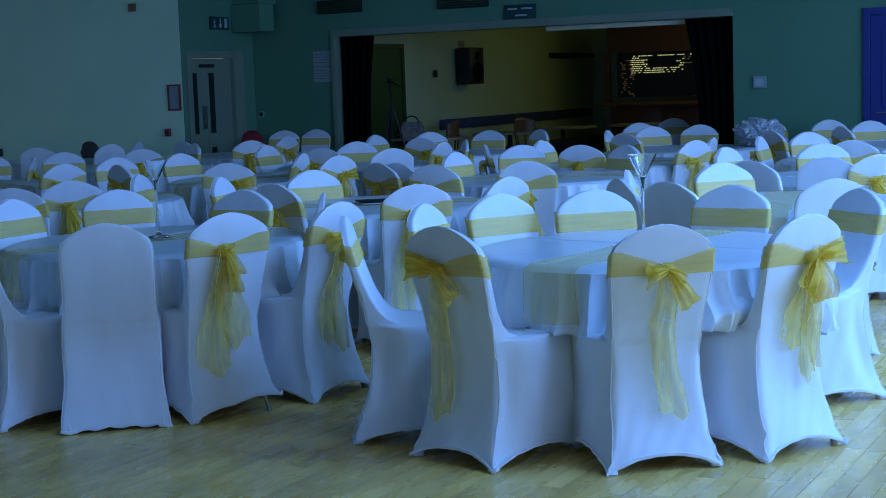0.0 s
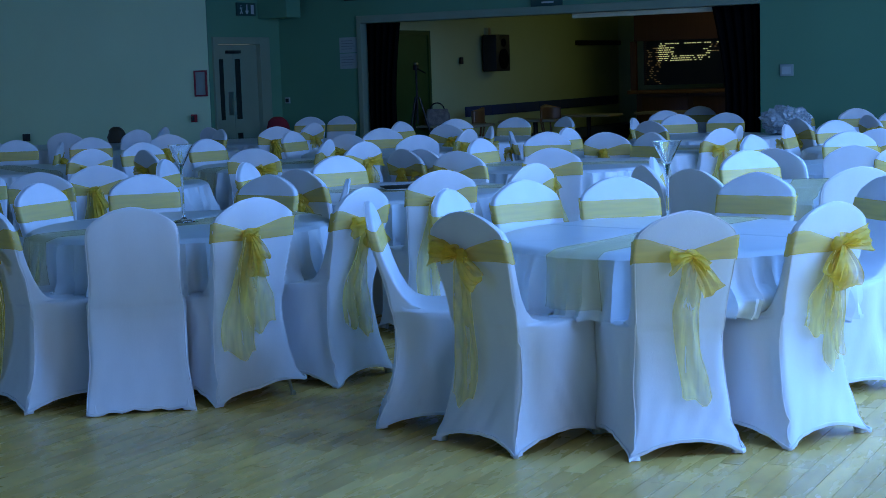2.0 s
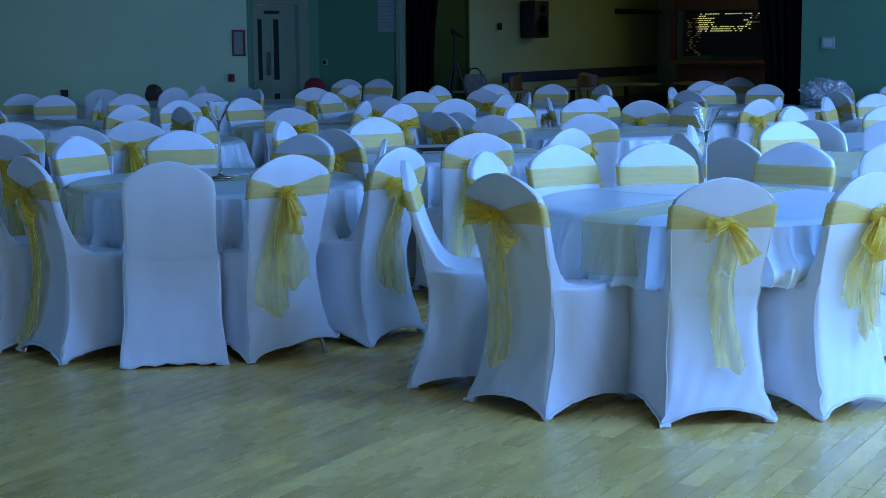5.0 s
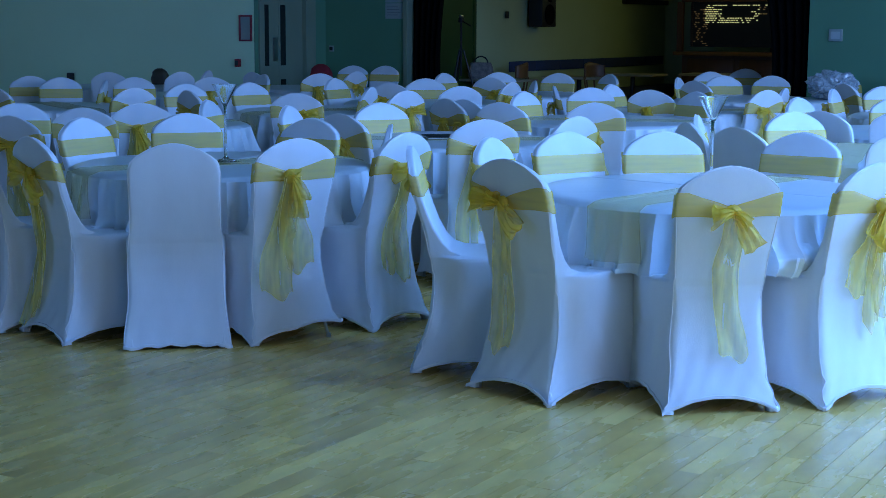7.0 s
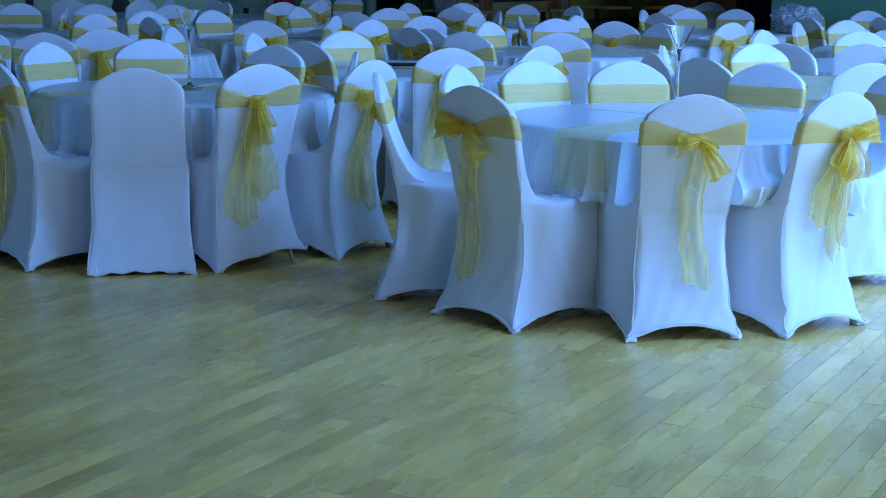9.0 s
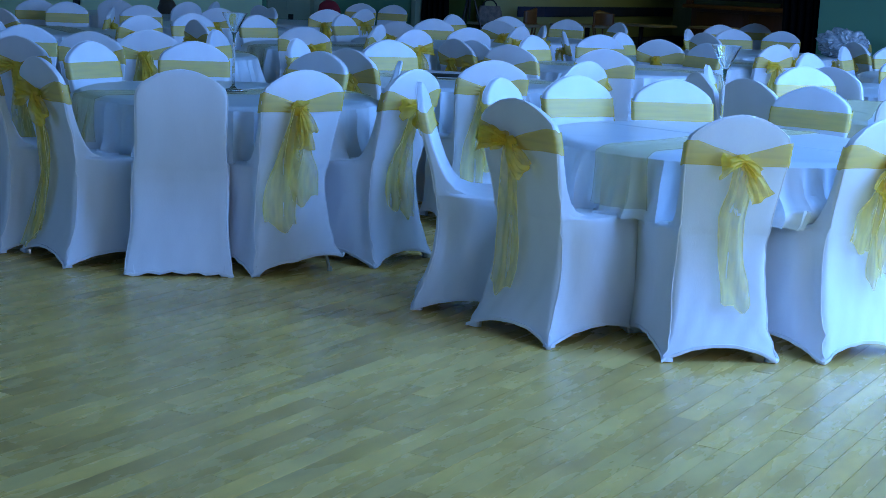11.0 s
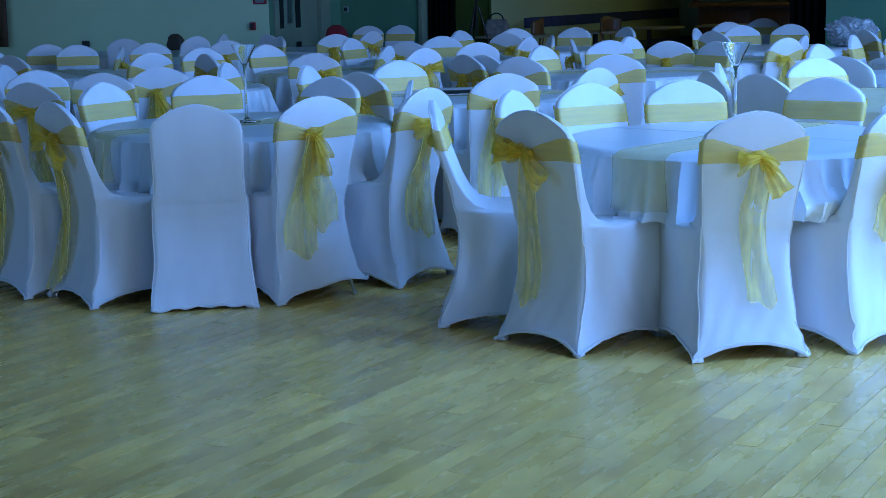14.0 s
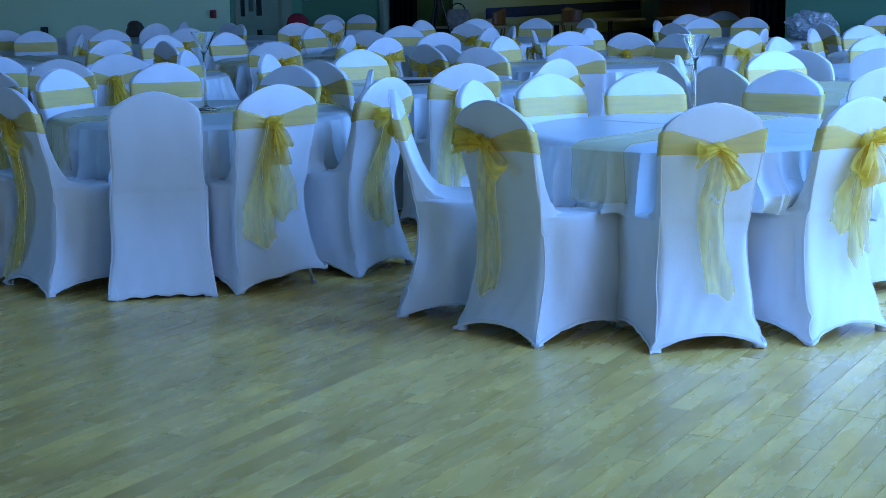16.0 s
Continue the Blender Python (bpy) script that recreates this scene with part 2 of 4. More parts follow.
def lathe(bm, profile, n=24):
    rows = [[(r * math.cos(2 * math.pi * i / n), r * math.sin(2 * math.pi * i / n), z) for i in range(n)] for r, z in profile]
    vs = grid_faces(bm, rows, True)
    bm.faces.new(vs[0][::-1])
    bm.faces.new(vs[-1])
    return bm


def tube(bm, a, b, r, n=8):
    a, b = Vector(a), Vector(b)
    q = (b - a).to_track_quat("Z", "Y").to_matrix()
    rows = [[p + q @ Vector((r * math.cos(2 * math.pi * i / n), r * math.sin(2 * math.pi * i / n), 0)) for i in range(n)] for p in (a, b)]
    vs = grid_faces(bm, rows, True)
    bm.faces.new(vs[0][::-1])
    bm.faces.new(vs[1])
    return bm


def structure(name, bm, material, label="", smooth=False):
    ob = part(name, bm, material, None, label, smooth)
    return tagged(ob, label, "", "", "structure")


# ---- the hall: shell ----
XL, YN, YP, YB = -18.5, -4.5, 15.24, 16.8      # far left wall, wall behind, pale wall, teal wall with the opening
XC, ZC = -11.82, 4.7                            # corner by the double door, ceiling
OX0, OX1, OZ = -10.50, -5.16, 2.13              # opening to the bar room
TH = 0.22

structure("floor", boxed(XL, XR + 0.3, YN, YB + 9, -0.2, -0.0025), SUBFLOOR, "dark joints between the maple boards")
bm = bmesh.new()
# holes left for the two added top lamps
sx0, sx1 = ADDED_ROOF_LIGHTS[0][0] - 0.9, ADDED_ROOF_LIGHTS[0][0] + 0.9
box(bm, XL, sx0, YN, YB + 0.2, ZC, ZC + 0.3)
box(bm, sx1, XR + 0.3, YN, YB + 0.2, ZC, ZC + 0.3)
cuts = [YN] + [e for _, sy in ADDED_ROOF_LIGHTS for e in (sy - 1.4, sy + 1.4)] + [YB + 0.2]
for a, c in zip(cuts[::2], cuts[1::2]):
    box(bm, sx0, sx1, a, c, ZC, ZC + 0.3)
structure("ceiling", bm, CEIL, "plain painted hall ceiling with two added light openings")

bm = bmesh.new()
box(bm, XC, OX0 - 0.07, YB, YB + TH, 0, ZC)
box(bm, OX1, XR + 0.3, YB, YB + TH, 0, ZC)
box(bm, OX0 - 0.07, OX1, YB, YB + TH, OZ + 0.1, ZC)
structure("wall_north", bm, TEAL, "teal painted wall with a wide opening")
bm = boxed(XL, XC - TH, YP, YP + TH, 0, ZC)
box(bm, XC - TH, XC - 0.013, YP, YP + 0.05, 0, ZC)
structure("wall_pale", bm, PALE, "pale blue-grey painted wall")
# side wall of the recess, with the double door in it
bm = bmesh.new()
DY0, DY1, DZ = YP + 0.07, YP + 1.29, 2.0
box(bm, XC - 0.012, XC, YP + 0.003, YP + 0.05, 0, ZC)
box(bm, XC - TH, XC, YP + 0.051, DY0, 0, ZC)
box(bm, XC - TH, XC, DY1, YB + TH, 0, ZC)
box(bm, XC - TH, XC, DY0, DY1, DZ, ZC)
structure("wall_recess", bm, TEAL, "teal painted wall round the double door")
bm = bmesh.new()
WY, WW = WEST_WINDOW
box(bm, XL - TH, XL, YN, WY - WW / 2, 0, ZC)
box(bm, XL - TH, XL, WY + WW / 2, YP + TH, 0, ZC)
box(bm, XL - TH, XL, WY - WW / 2, WY + WW / 2, 0, 1.0)
box(bm, XL - TH, XL, WY - WW / 2, WY + WW / 2, 3.6, ZC)
structure("wall_west", bm, TEAL, "teal painted side wall with a window")
# wall behind the camera and window wall, both with window openings
bm = bmesh.new()
box(bm, XL, -10.5, YN - TH, YN, 0, ZC)
box(bm, -7.5, XR + TH, YN - TH, YN, 0, ZC)
box(bm, -10.5, -7.5, YN - TH, YN, 0, 1.0)
box(bm, -10.5, -7.5, YN - TH, YN, 3.3, ZC)
structure("wall_south", bm, TEAL, "teal painted wall with a window")
bm = bmesh.new()
edges = [YN - TH] + [e for wy, ww in WINDOWS for e in (wy - ww / 2, wy + ww / 2)] + [YB + TH]
for a, b in zip(edges[::2], edges[1::2]):
    box(bm, XR, XR + TH, a, b, 0, ZC)
for wy, ww in WINDOWS:
    box(bm, XR, XR + TH, wy - ww / 2, wy + ww / 2, 0, 0.9)
    box(bm, XR, XR + TH, wy - ww / 2, wy + ww / 2, 3.3, ZC)
structure("wall_east", bm, TEAL, "teal painted wall with tall windows")
for k, (wy, ww) in enumerate(WINDOWS):
    w = empty("window_%d" % (k + 1), pose(XR, wy, 0.9), "white-framed daylight window", "window", kind="structure")
    bm = bmesh.new()
    for y0, y1, z0, z1 in ((-ww / 2, -ww / 2 + 0.06, 0, 2.4), (ww / 2 - 0.06, ww / 2, 0, 2.4), (-ww / 2 + 0.06, ww / 2 - 0.06, 0, 0.06), (-ww / 2 + 0.06, ww / 2 - 0.06, 2.34, 2.4), (-0.03, 0.03, 0.06, 2.34)):
        box(bm, 0.14, 0.20, y0, y1, z0, z1)
    part("window_frame", bm, WHITE, w, smooth=False)

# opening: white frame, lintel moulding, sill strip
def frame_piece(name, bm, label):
    return structure(name, bm, SHADED_WHITE, label)
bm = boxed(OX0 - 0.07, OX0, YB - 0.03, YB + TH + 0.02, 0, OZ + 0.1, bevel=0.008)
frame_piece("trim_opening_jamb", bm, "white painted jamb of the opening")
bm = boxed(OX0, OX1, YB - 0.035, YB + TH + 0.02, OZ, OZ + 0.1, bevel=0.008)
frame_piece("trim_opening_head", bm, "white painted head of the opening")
# bulkhead and boxed duct under the ceiling
structure("trim_bulkhead", boxed(XC, OX0 - 0.9, YB - 0.42, YB - 0.002, 2.604, ZC, bevel=0.01), TEAL, "painted bulkhead under the ceiling")
structure("trim_duct", boxed(XC + 0.002, XC + 0.47, YB - 0.47, YB - 0.15, 2.24, 2.60, bevel=0.012), TEAL, "boxed duct above the double door")
for name, b in (("baseboard_north", (OX1, 3.5, YB - 0.02, YB, 0, 0.12)), ("baseboard_pale", (XL, XC, YP - 0.02, YP, 0, 0.12)), ("baseboard_corner", (XC, OX0 - 0.08, YB - 0.02, YB, 0, 0.12))):
    structure(name, boxed(*b, bevel=0.004), WHITE, "white painted skirting board")

# bar room beyond the opening
BX0, BY1 = -10.35, 25.2
structure("wall_bar_side", boxed(BX0 - TH, BX0, YB + TH, BY1, 0, 2.7), CREAM, "cream painted wall of the bar room")
structure("wall_bar_far", boxed(BX0 - TH, XR, BY1, BY1 + TH, 0, 2.7), CREAM, "cream painted far wall of the bar room")
structure("wall_bar_east", boxed(-1.6, -1.4, YB + TH, BY1, 0, 2.7), CREAM, "cream painted end wall of the bar room")
structure("ceiling_bar", boxed(BX0 - TH, XR, YB + TH, BY1 + TH, 2.7, 2.85), CEIL, "dim plaster ceiling of the bar room")


# ---- covered chairs ----
def ring(hw, yr, yf, r, ks=15, kc=4):
    """Rounded rectangle, from the rear left corner round; each point with its side and its way along that side."""
    hy, cy = (yf - yr) / 2, (yf + yr) / 2
    r = min(r, hy * 0.95, hw * 0.95)
    pts = []
    cs = ((-1, -1, 180), (1, -1, 270), (1, 1, 0), (-1, 1, 90))
    for k in range(4):
        sx, sy, a0 = cs[k]
        for i in range(kc):
            a = radians(a0 + 90 * i / (kc - 1))
            s = (i / (kc - 1) - 0.5) * 0.04
            pts.append((sx * (hw - r) + r * math.cos(a), cy + sy * (hy - r) + r * math.sin(a), s if s > 0 else 0.0))
        nx, ny, _ = cs[(k + 1) % 4]
        a = radians(a0 + 90)
        p0 = Vector((sx * (hw - r) + r * math.cos(a), cy + sy * (hy - r) + r * math.sin(a)))
        p1 = Vector((nx * (hw - r) + r * math.cos(a), cy + ny * (hy - r) + r * math.sin(a)))
        for i in range(1, ks + 1):
            s = i / (ks + 1)
            q = p0.lerp(p1, s)
            pts.append((q.x, q.y, s))
    return pts


# height, half width behind, rear, front, corner radius of the fitted cover
COVER = [(0.0, .232, -.264, .268, .012), (.04, .214, -.248, .258, .014), (.10, .197, -.226, .252, .018), (.18, .184, -.204, .248, .022), (.26, .177, -.188, .244, .024),
         (.34, .173, -.178, .242, .024), (.41, .174, -.176, .243, .020), (.455, .176, -.180, .245, .014), (.472, .177, -.182, .242, .010), (.482, .178, -.184, .232, .009),
         (.487, .179, -.186, .165, .009), (.491, .179, -.187, .04, .009), (.497, .180, -.189, -.045, .009), (.515, .181, -.193, -.095, .009), (.55, .184, -.199, -.128, .012),
         (.61, .190, -.214, -.162, .015), (.68, .197, -.234, -.192, .013), (.75, .203, -.253, -.215, .013), (.80, .205, -.265, -.228, .013), (.832, .201, -.273, -.237, .012),
         (.860, .190, -.279, -.245, .012), (.882, .166, -.284, -.252, .010), (.900, .138, -.287, -.257, .010), (.917, .107, -.290, -.262, .012), (.929, .075, -.292, -.266, .011),
         (.936, .044, -.292, -.269, .010), (.940, .018, -.292, -.271, .008)]
# the seat and its skirt stand wider than the pinched back: height, half width at the front
SEAT = [(0.0, .252), (.05, .240), (.12, .231), (.22, .226), (.34, .227), (.42, .230), (.475, .226), (.52, .200)]
# a looser, straight cover: height, half width behind
LOOSE = [(0.0, .244), (.10, .232), (.25, .222), (.42, .217), (.47, .212), (.56, .203), (.68, .203), (.80, .205)]


def along(table_of, z):
    for (a, p), (b, q) in zip(table_of, table_of[1:]):
        if a <= z <= b:
            return p + (q - p) * (z - a) / (b - a)
    return table_of[-1][1]


def cover_at(z):
    for a, b in zip(COVER, COVER[1:]):
        if a[0] <= z <= b[0]:
            k = (z - a[0]) / (b[0] - a[0])
            return [a[i] + (b[i] - a[i]) * k for i in range(5)]
    return COVER[-1]


def cover_mesh(seed, flat=False, lift=0.0):
    bm = bmesh.new()
    rows = cover_rows(seed, flat, lift)
    vs = grid_faces(bm, rows, True)
    bm.faces.new(vs[-1])
    return bm


def hem_mesh(seed, flat, lift):
    """Turned and stitched lower edge of the cover."""
    low = cover_rows(seed, flat, lift)[0]
    bm = bmesh.new()
    rows = [[(x * (1 + o), y * (1 + o), z + dz) for x, y, z in low] for o, dz in ((-0.02, 0.004), (0.008, -0.002), (0.014, 0.004), (0.008, 0.011), (-0.01, 0.012))]
    grid_faces(bm, rows, True)
    return bm


def ridge(y, z, y0, z0, y1, z1, wide):
    """Height of a taut crease along a line on the side of the cover, between nought and one."""
    dy, dz = y1 - y0, z1 - z0
    k = ((y - y0) * dy + (z - z0) * dz) / (dy * dy + dz * dz)
    if not -0.1 < k < 1.1:
        return 0.0
    d = math.hypot(y - y0 - k * dy, z - z0 - k * dz)
    return math.exp(-(d / wide) ** 2) * max(0.0, math.sin(math.pi * min(1.0, max(0.0, k * 0.9 + 0.08))))


def cover_rows(seed, flat, lift):
    rows = []
    rise = 0.012 if flat else 0.056
    levels = []
    for a, b in zip(COVER, COVER[1:]):
        n = max(1, round((b[0] - a[0]) / 0.026)) if a[0] < 0.46 else 1
        levels += [tuple(p + (q - p) * k / n for p, q in zip(a, b)) for k in range(n)]
    for z, hw, yr, yf, r in levels + [COVER[-1]]:
        if flat and z < 0.80:
            hw = along(LOOSE, z)
        row = []
        for i, (x, y, s) in enumerate(ring(hw, yr, yf, r)):
            arch = max(0.0, 1 - abs(2 * s - 1) ** 2.3) if s else 0.0
            k = max(0.0, 1 - z / 0.34) ** 1.6
            zz = (z * 0.988 if flat else z) + 0.004 + arch * rise * k
            zz += lift * max(0.0, x / hw) * max(0.0, (0.15 - y) / 0.40) * max(0.0, 1 - z / 0.4)
            # taut fabric draws in between the feet
            pull = arch * (0.016 * k + 0.010 * max(0.0, 1 - abs(z - 0.3) / 0.2))
            x -= pull * (1 if x > 0 else -1) * (abs(x) > hw * 0.93)
            y += pull * (1 if y < 0 else -1) * (abs(y - yr) < 0.02 or abs(y - yf) < 0.02) * (z < 0.45)
            if z < 0.50:
                u = min(1.0, max(0.0, (y - yr - 0.015) / 0.15))
                x *= 1 + (along(SEAT, z) / hw - 1) * u * u * (3 - 2 * u) * min(1.0, (0.50 - z) / 0.012)
            if z < 0.30 and not flat:
                c = abs(abs(x) - hw) < 0.06
                x += 0.0035 * math.sin(y * 70 + z * 25 + seed) * (1 - z / 0.30) * c
                y += 0.0030 * math.sin(x * 75 - z * 30 + seed) * (1 - z / 0.30)
            if z < 0.47 and abs(x) > hw * 0.9 and not flat:
                # taut creases fan out from the joint of seat and back to the feet
                g = ridge(y, z, -0.13, 0.47, -0.215, 0.03, 0.022) * 0.011 + ridge(y, z, -0.11, 0.46, 0.02 + 0.04 * math.sin(seed), 0.12, 0.02) * 0.006
                g -= ridge(y, z, -0.12, 0.45, -0.13, 0.12, 0.035) * 0.010 + ridge(y, z, 0.20, 0.44, 0.235, 0.05, 0.02) * -0.006
                x += g * (1 if x > 0 else -1)
            if z < 0.16 and not flat:
                # gathers round the foot pockets
                near_foot = max(0.0, 1 - math.hypot(abs(x) - hw * 1.04, min(abs(y - yr), abs(y - yf))) / 0.11) * (1 - z / 0.16)
                y += 0.006 * near_foot * math.sin(x * 210 + seed)
                x += 0.006 * near_foot * math.sin(y * 190 + z * 60 + seed) * (1 if x > 0 else -1)
            if z < 0.5:
                w = noise.noise((x * 9 + seed, y * 9, z * 5)) * 0.007
                x, y = x + w * (1 if x > 0 else -1), y + w
            else:
                y += noise.noise((x * 6 + seed, 3, z * 6)) * 0.004 * (z < 0.9)
            if flat and z < 0.2:
                zz += 0.006 * math.sin(x * 60 + seed) * (1 - z / 0.2)
            row.append((x, y, zz))
        rows.append(row)
    return rows


def seam_mesh(seed, flat, lift, side):
    """Piped seam up the rear corner of the cover and over the shoulder of the back."""
    bm = bmesh.new()
    pts = []
    for row in cover_rows(seed, flat, lift)[1:]:
        x, y, z = max(row, key=lambda p: p[0] * side - p[1])
        pts.append(Vector((x + 0.0005 * side, y - 0.0005, z + 0.001)))
    pts.append(Vector((0, pts[-1].y + 0.004, pts[-1].z + 0.001)))
    for p, q in zip(pts, pts[1:]):
        tube(bm, p, q, 0.0025, 6)
    return bm


def pocket_mesh():
    bm = bmesh.new()
    rows = []
    for z, h in ((0.0, .021), (.012, .020), (.03, .012), (.048, .004)):
        rows.append([(x, y, z + 0.004) for x, y, _ in ring(h, -h, h, .012, 1, 3)])
    vs = grid_faces(bm, rows, True)
    bm.faces.new(vs[0][::-1])
    bm.faces.new(vs[-1])
    return bm


def band_mesh(seed, tie):
    """Sash round the backrest; behind, it gathers towards the knot."""
    bm = bmesh.new()
    rows = []
    n = 7
    for j in range(n):
        v = j / (n - 1)
        base = ring(*cover_at(0.79)[1:], 12, 4)
        row = []
        for i, (x, y, s) in enumerate(base):
            zc, wd = 0.792, 0.088
            yr = cover_at(0.79)[2]
            if y < yr + 0.012:
                u = min(1.0, abs(x - tie) / 0.17)
                zc, wd = 0.772 + 0.030 * u, 0.038 + 0.054 * u ** 0.8
            z = zc + (v - 0.5) * wd + 0.004 * noise.noise((x * 14 + seed, y * 14, v * 2))
            lean = -(z - 0.79) * 0.26
            out = 1.0 + 0.010
            fold = 0.003 * math.sin(v * 19 + 5 * noise.noise((x * 8, seed, 0)))
            row.append((x * out, y + lean + (-0.006 - fold if y < yr + 0.012 else 0.005 + fold * 0.4), z))
        rows.append(row)
    grid_faces(bm, rows, True)
    return bm


def knot_mesh(tie, seed, size):
    bm = bmesh.new()
    bmesh.ops.create_uvsphere(bm, u_segments=14, v_segments=9, radius=1)
    for v in bm.verts:
        k = 1 + 0.22 * noise.noise(v.co * 2.3 + Vector((seed, 0, 0)))
        v.co = Vector((v.co.x * size * k + tie, v.co.y * 0.022 * k - 0.283, v.co.z * size * 0.9 * k + 0.775))
    return bm


def loop_mesh(tie, seed, ang, length, width):
    """One soft loop of the bow: a drooping, crumpled bag of sheer ribbon."""
    bm = bmesh.new()
    rows = []
    d = Vector((math.cos(ang), 0, math.sin(ang)))
    n = Vector((-d.z, 0, d.x))
    for i in range(21):
        s = i / 20
        swell = math.sin(math.pi * s)
        c = d * length * swell + Vector((tie, -0.294 + 0.030 * math.sin(2 * math.pi * s), 0.775))
        w = width * (0.22 + 0.78 * swell ** 0.8)
        row = []
        for j in range(11):
            v = j / 10 - 0.5
            p = c + n * w * v
            fold = noise.noise((v * 5 + seed * 3.1, s * 3.2, seed)) * 0.016 + 0.007 * math.sin(v * 17 + seed + s * 5)
            p.y += fold * (0.4 + 0.6 * swell) - 0.012
            p.x += 0.012 * noise.noise((s * 4, v * 3, seed + 7)) * swell
            p.z += 0.014 * noise.noise((s * 4, v * 3, seed + 13)) * swell - 0.055 * swell ** 2 * (0.55 + v * 0.35)
            row.append(p)
        rows.append(row)
    grid_faces(bm, rows)
    return bm


def tail_mesh(tie, seed, dx, z1, w0, w1):
    """One hanging end of the sash: twisted at the knot, opening out in soft pleats, cut on a slant to a point."""
    bm = bmesh.new()
    rows = []
    point = 0.25 + 0.5 * ((seed * 7) % 5) / 4
    for i in range(31):
        s = i / 30
        row = []
        for j in range(15):
            v = j / 14
            zb = z1 + 0.075 * abs(v - point) + 0.012 * math.sin(v * 9 + seed)
            z = 0.772 + (zb - 0.772) * s
            yb = cover_at(max(0.0, z))[2]
            w = (w0 + (w1 - w0) * min(1.0, s * 1.5) ** 0.8) * (1 - 0.16 * math.sin(s * 5.5 + seed) * s)
            x = tie + dx * s + (v - 0.5) * w + 0.012 * math.sin(s * 6 + seed * 2) + 0.008 * noise.noise((s * 5, v * 2, seed * 1.9))
            pleat = math.sin(v * 16 * (1 - 0.5 * s) + s * 3 + seed) * (1 - 0.35 * s) + 1.2 * noise.noise((v * 3, s * 4, seed * 2.7))
            y = yb - 0.018 - 0.014 * (1 - s) - 0.010 * pleat - 0.010 * s
            row.append((x, y, z))
        rows.append(row)
    grid_faces(bm, rows)
    edge = bmesh.new()
    line = [row[0] for row in rows] + rows[-1][1:-1] + [row[-1] for row in reversed(rows)]
    for p, q in zip(line[::2], line[2::2]):
        tube(edge, p, q, 0.0013, 4)
    return bm, edge


def leg_mesh(tall, lean):
    bm = bmesh.new()
    tube(bm, (0, 0, 0.0), (0, lean, tall), 0.008)
    lathe(bm, [(0.013, 0.0), (0.013, 0.012), (0.010, 0.02)], 8)
    return bm


# knot offset, knot size, loops (angle, length, width), tails (drift, end height, top width, end width)
BOWS = {
    "single": (0.01, 0.030, [(176, .085, .07), (-52, .135, .10), (-20, .06, .08)], [(0.03, .19, .07, .115)]),
    "drooping": (-0.02, 0.030, [(166, .15, .095), (-36, .125, .085), (150, .07, .07)], [(-0.08, .16, .055, .12)]),
    "puffed": (0.03, 0.040, [(-75, .14, .12), (14, .15, .11), (-118, .12, .10), (40, .08, .09)], [(-0.06, .40, .08, .12), (0.045, .27, .05, .09), (0.10, .31, .05, .08)]),
    "fan": (-0.03, 0.040, [(95, .05, .08), (-80, .16, .085), (-60, .10, .09)], [(-0.045, .20, .09, .15), (0.075, .31, .08, .14)]),
    "trailing": (-0.01, 0.032, [(170, .13, .095), (-38, .13, .095)], [(-0.12, .03, .06, .10), (-0.09, .10, .05, .07)]),
    "slack": (0.0, 0.034, [(172, .12, .085), (-48, .13, .10)], [(-0.035, .26, .07, .12), (0.05, .20, .06, .10)]),
}
LOOKS = {
    "single": "white spandex covered banquet chair, yellow sash with one long tail",
    "drooping": "white spandex covered banquet chair with drooping yellow organza bow",
    "puffed": "white spandex covered banquet chair with full puffed yellow bow",
    "fan": "white spandex covered banquet chair, yellow sash tails fanned out",
    "slack": "white spandex covered banquet chair, loosely tied yellow organza sash",
    "trailing": "white spandex covered banquet chair, long yellow sash trailing to the floor",
    "plain": "white spandex covered banquet chair without any sash",
    "band": "white spandex covered banquet chair with smooth yellow sash band",
    "short": "white covered chair with bow, steel leg bared under lifted hem",
}
made = {}
POCKET = mesh_of("foot_pocket", pocket_mesh(), SPANDEX)
LEG, BARE_LEG = mesh_of("leg", leg_mesh(0.09, 0.03), METAL), mesh_of("leg", leg_mesh(0.22, 0.06), METAL)


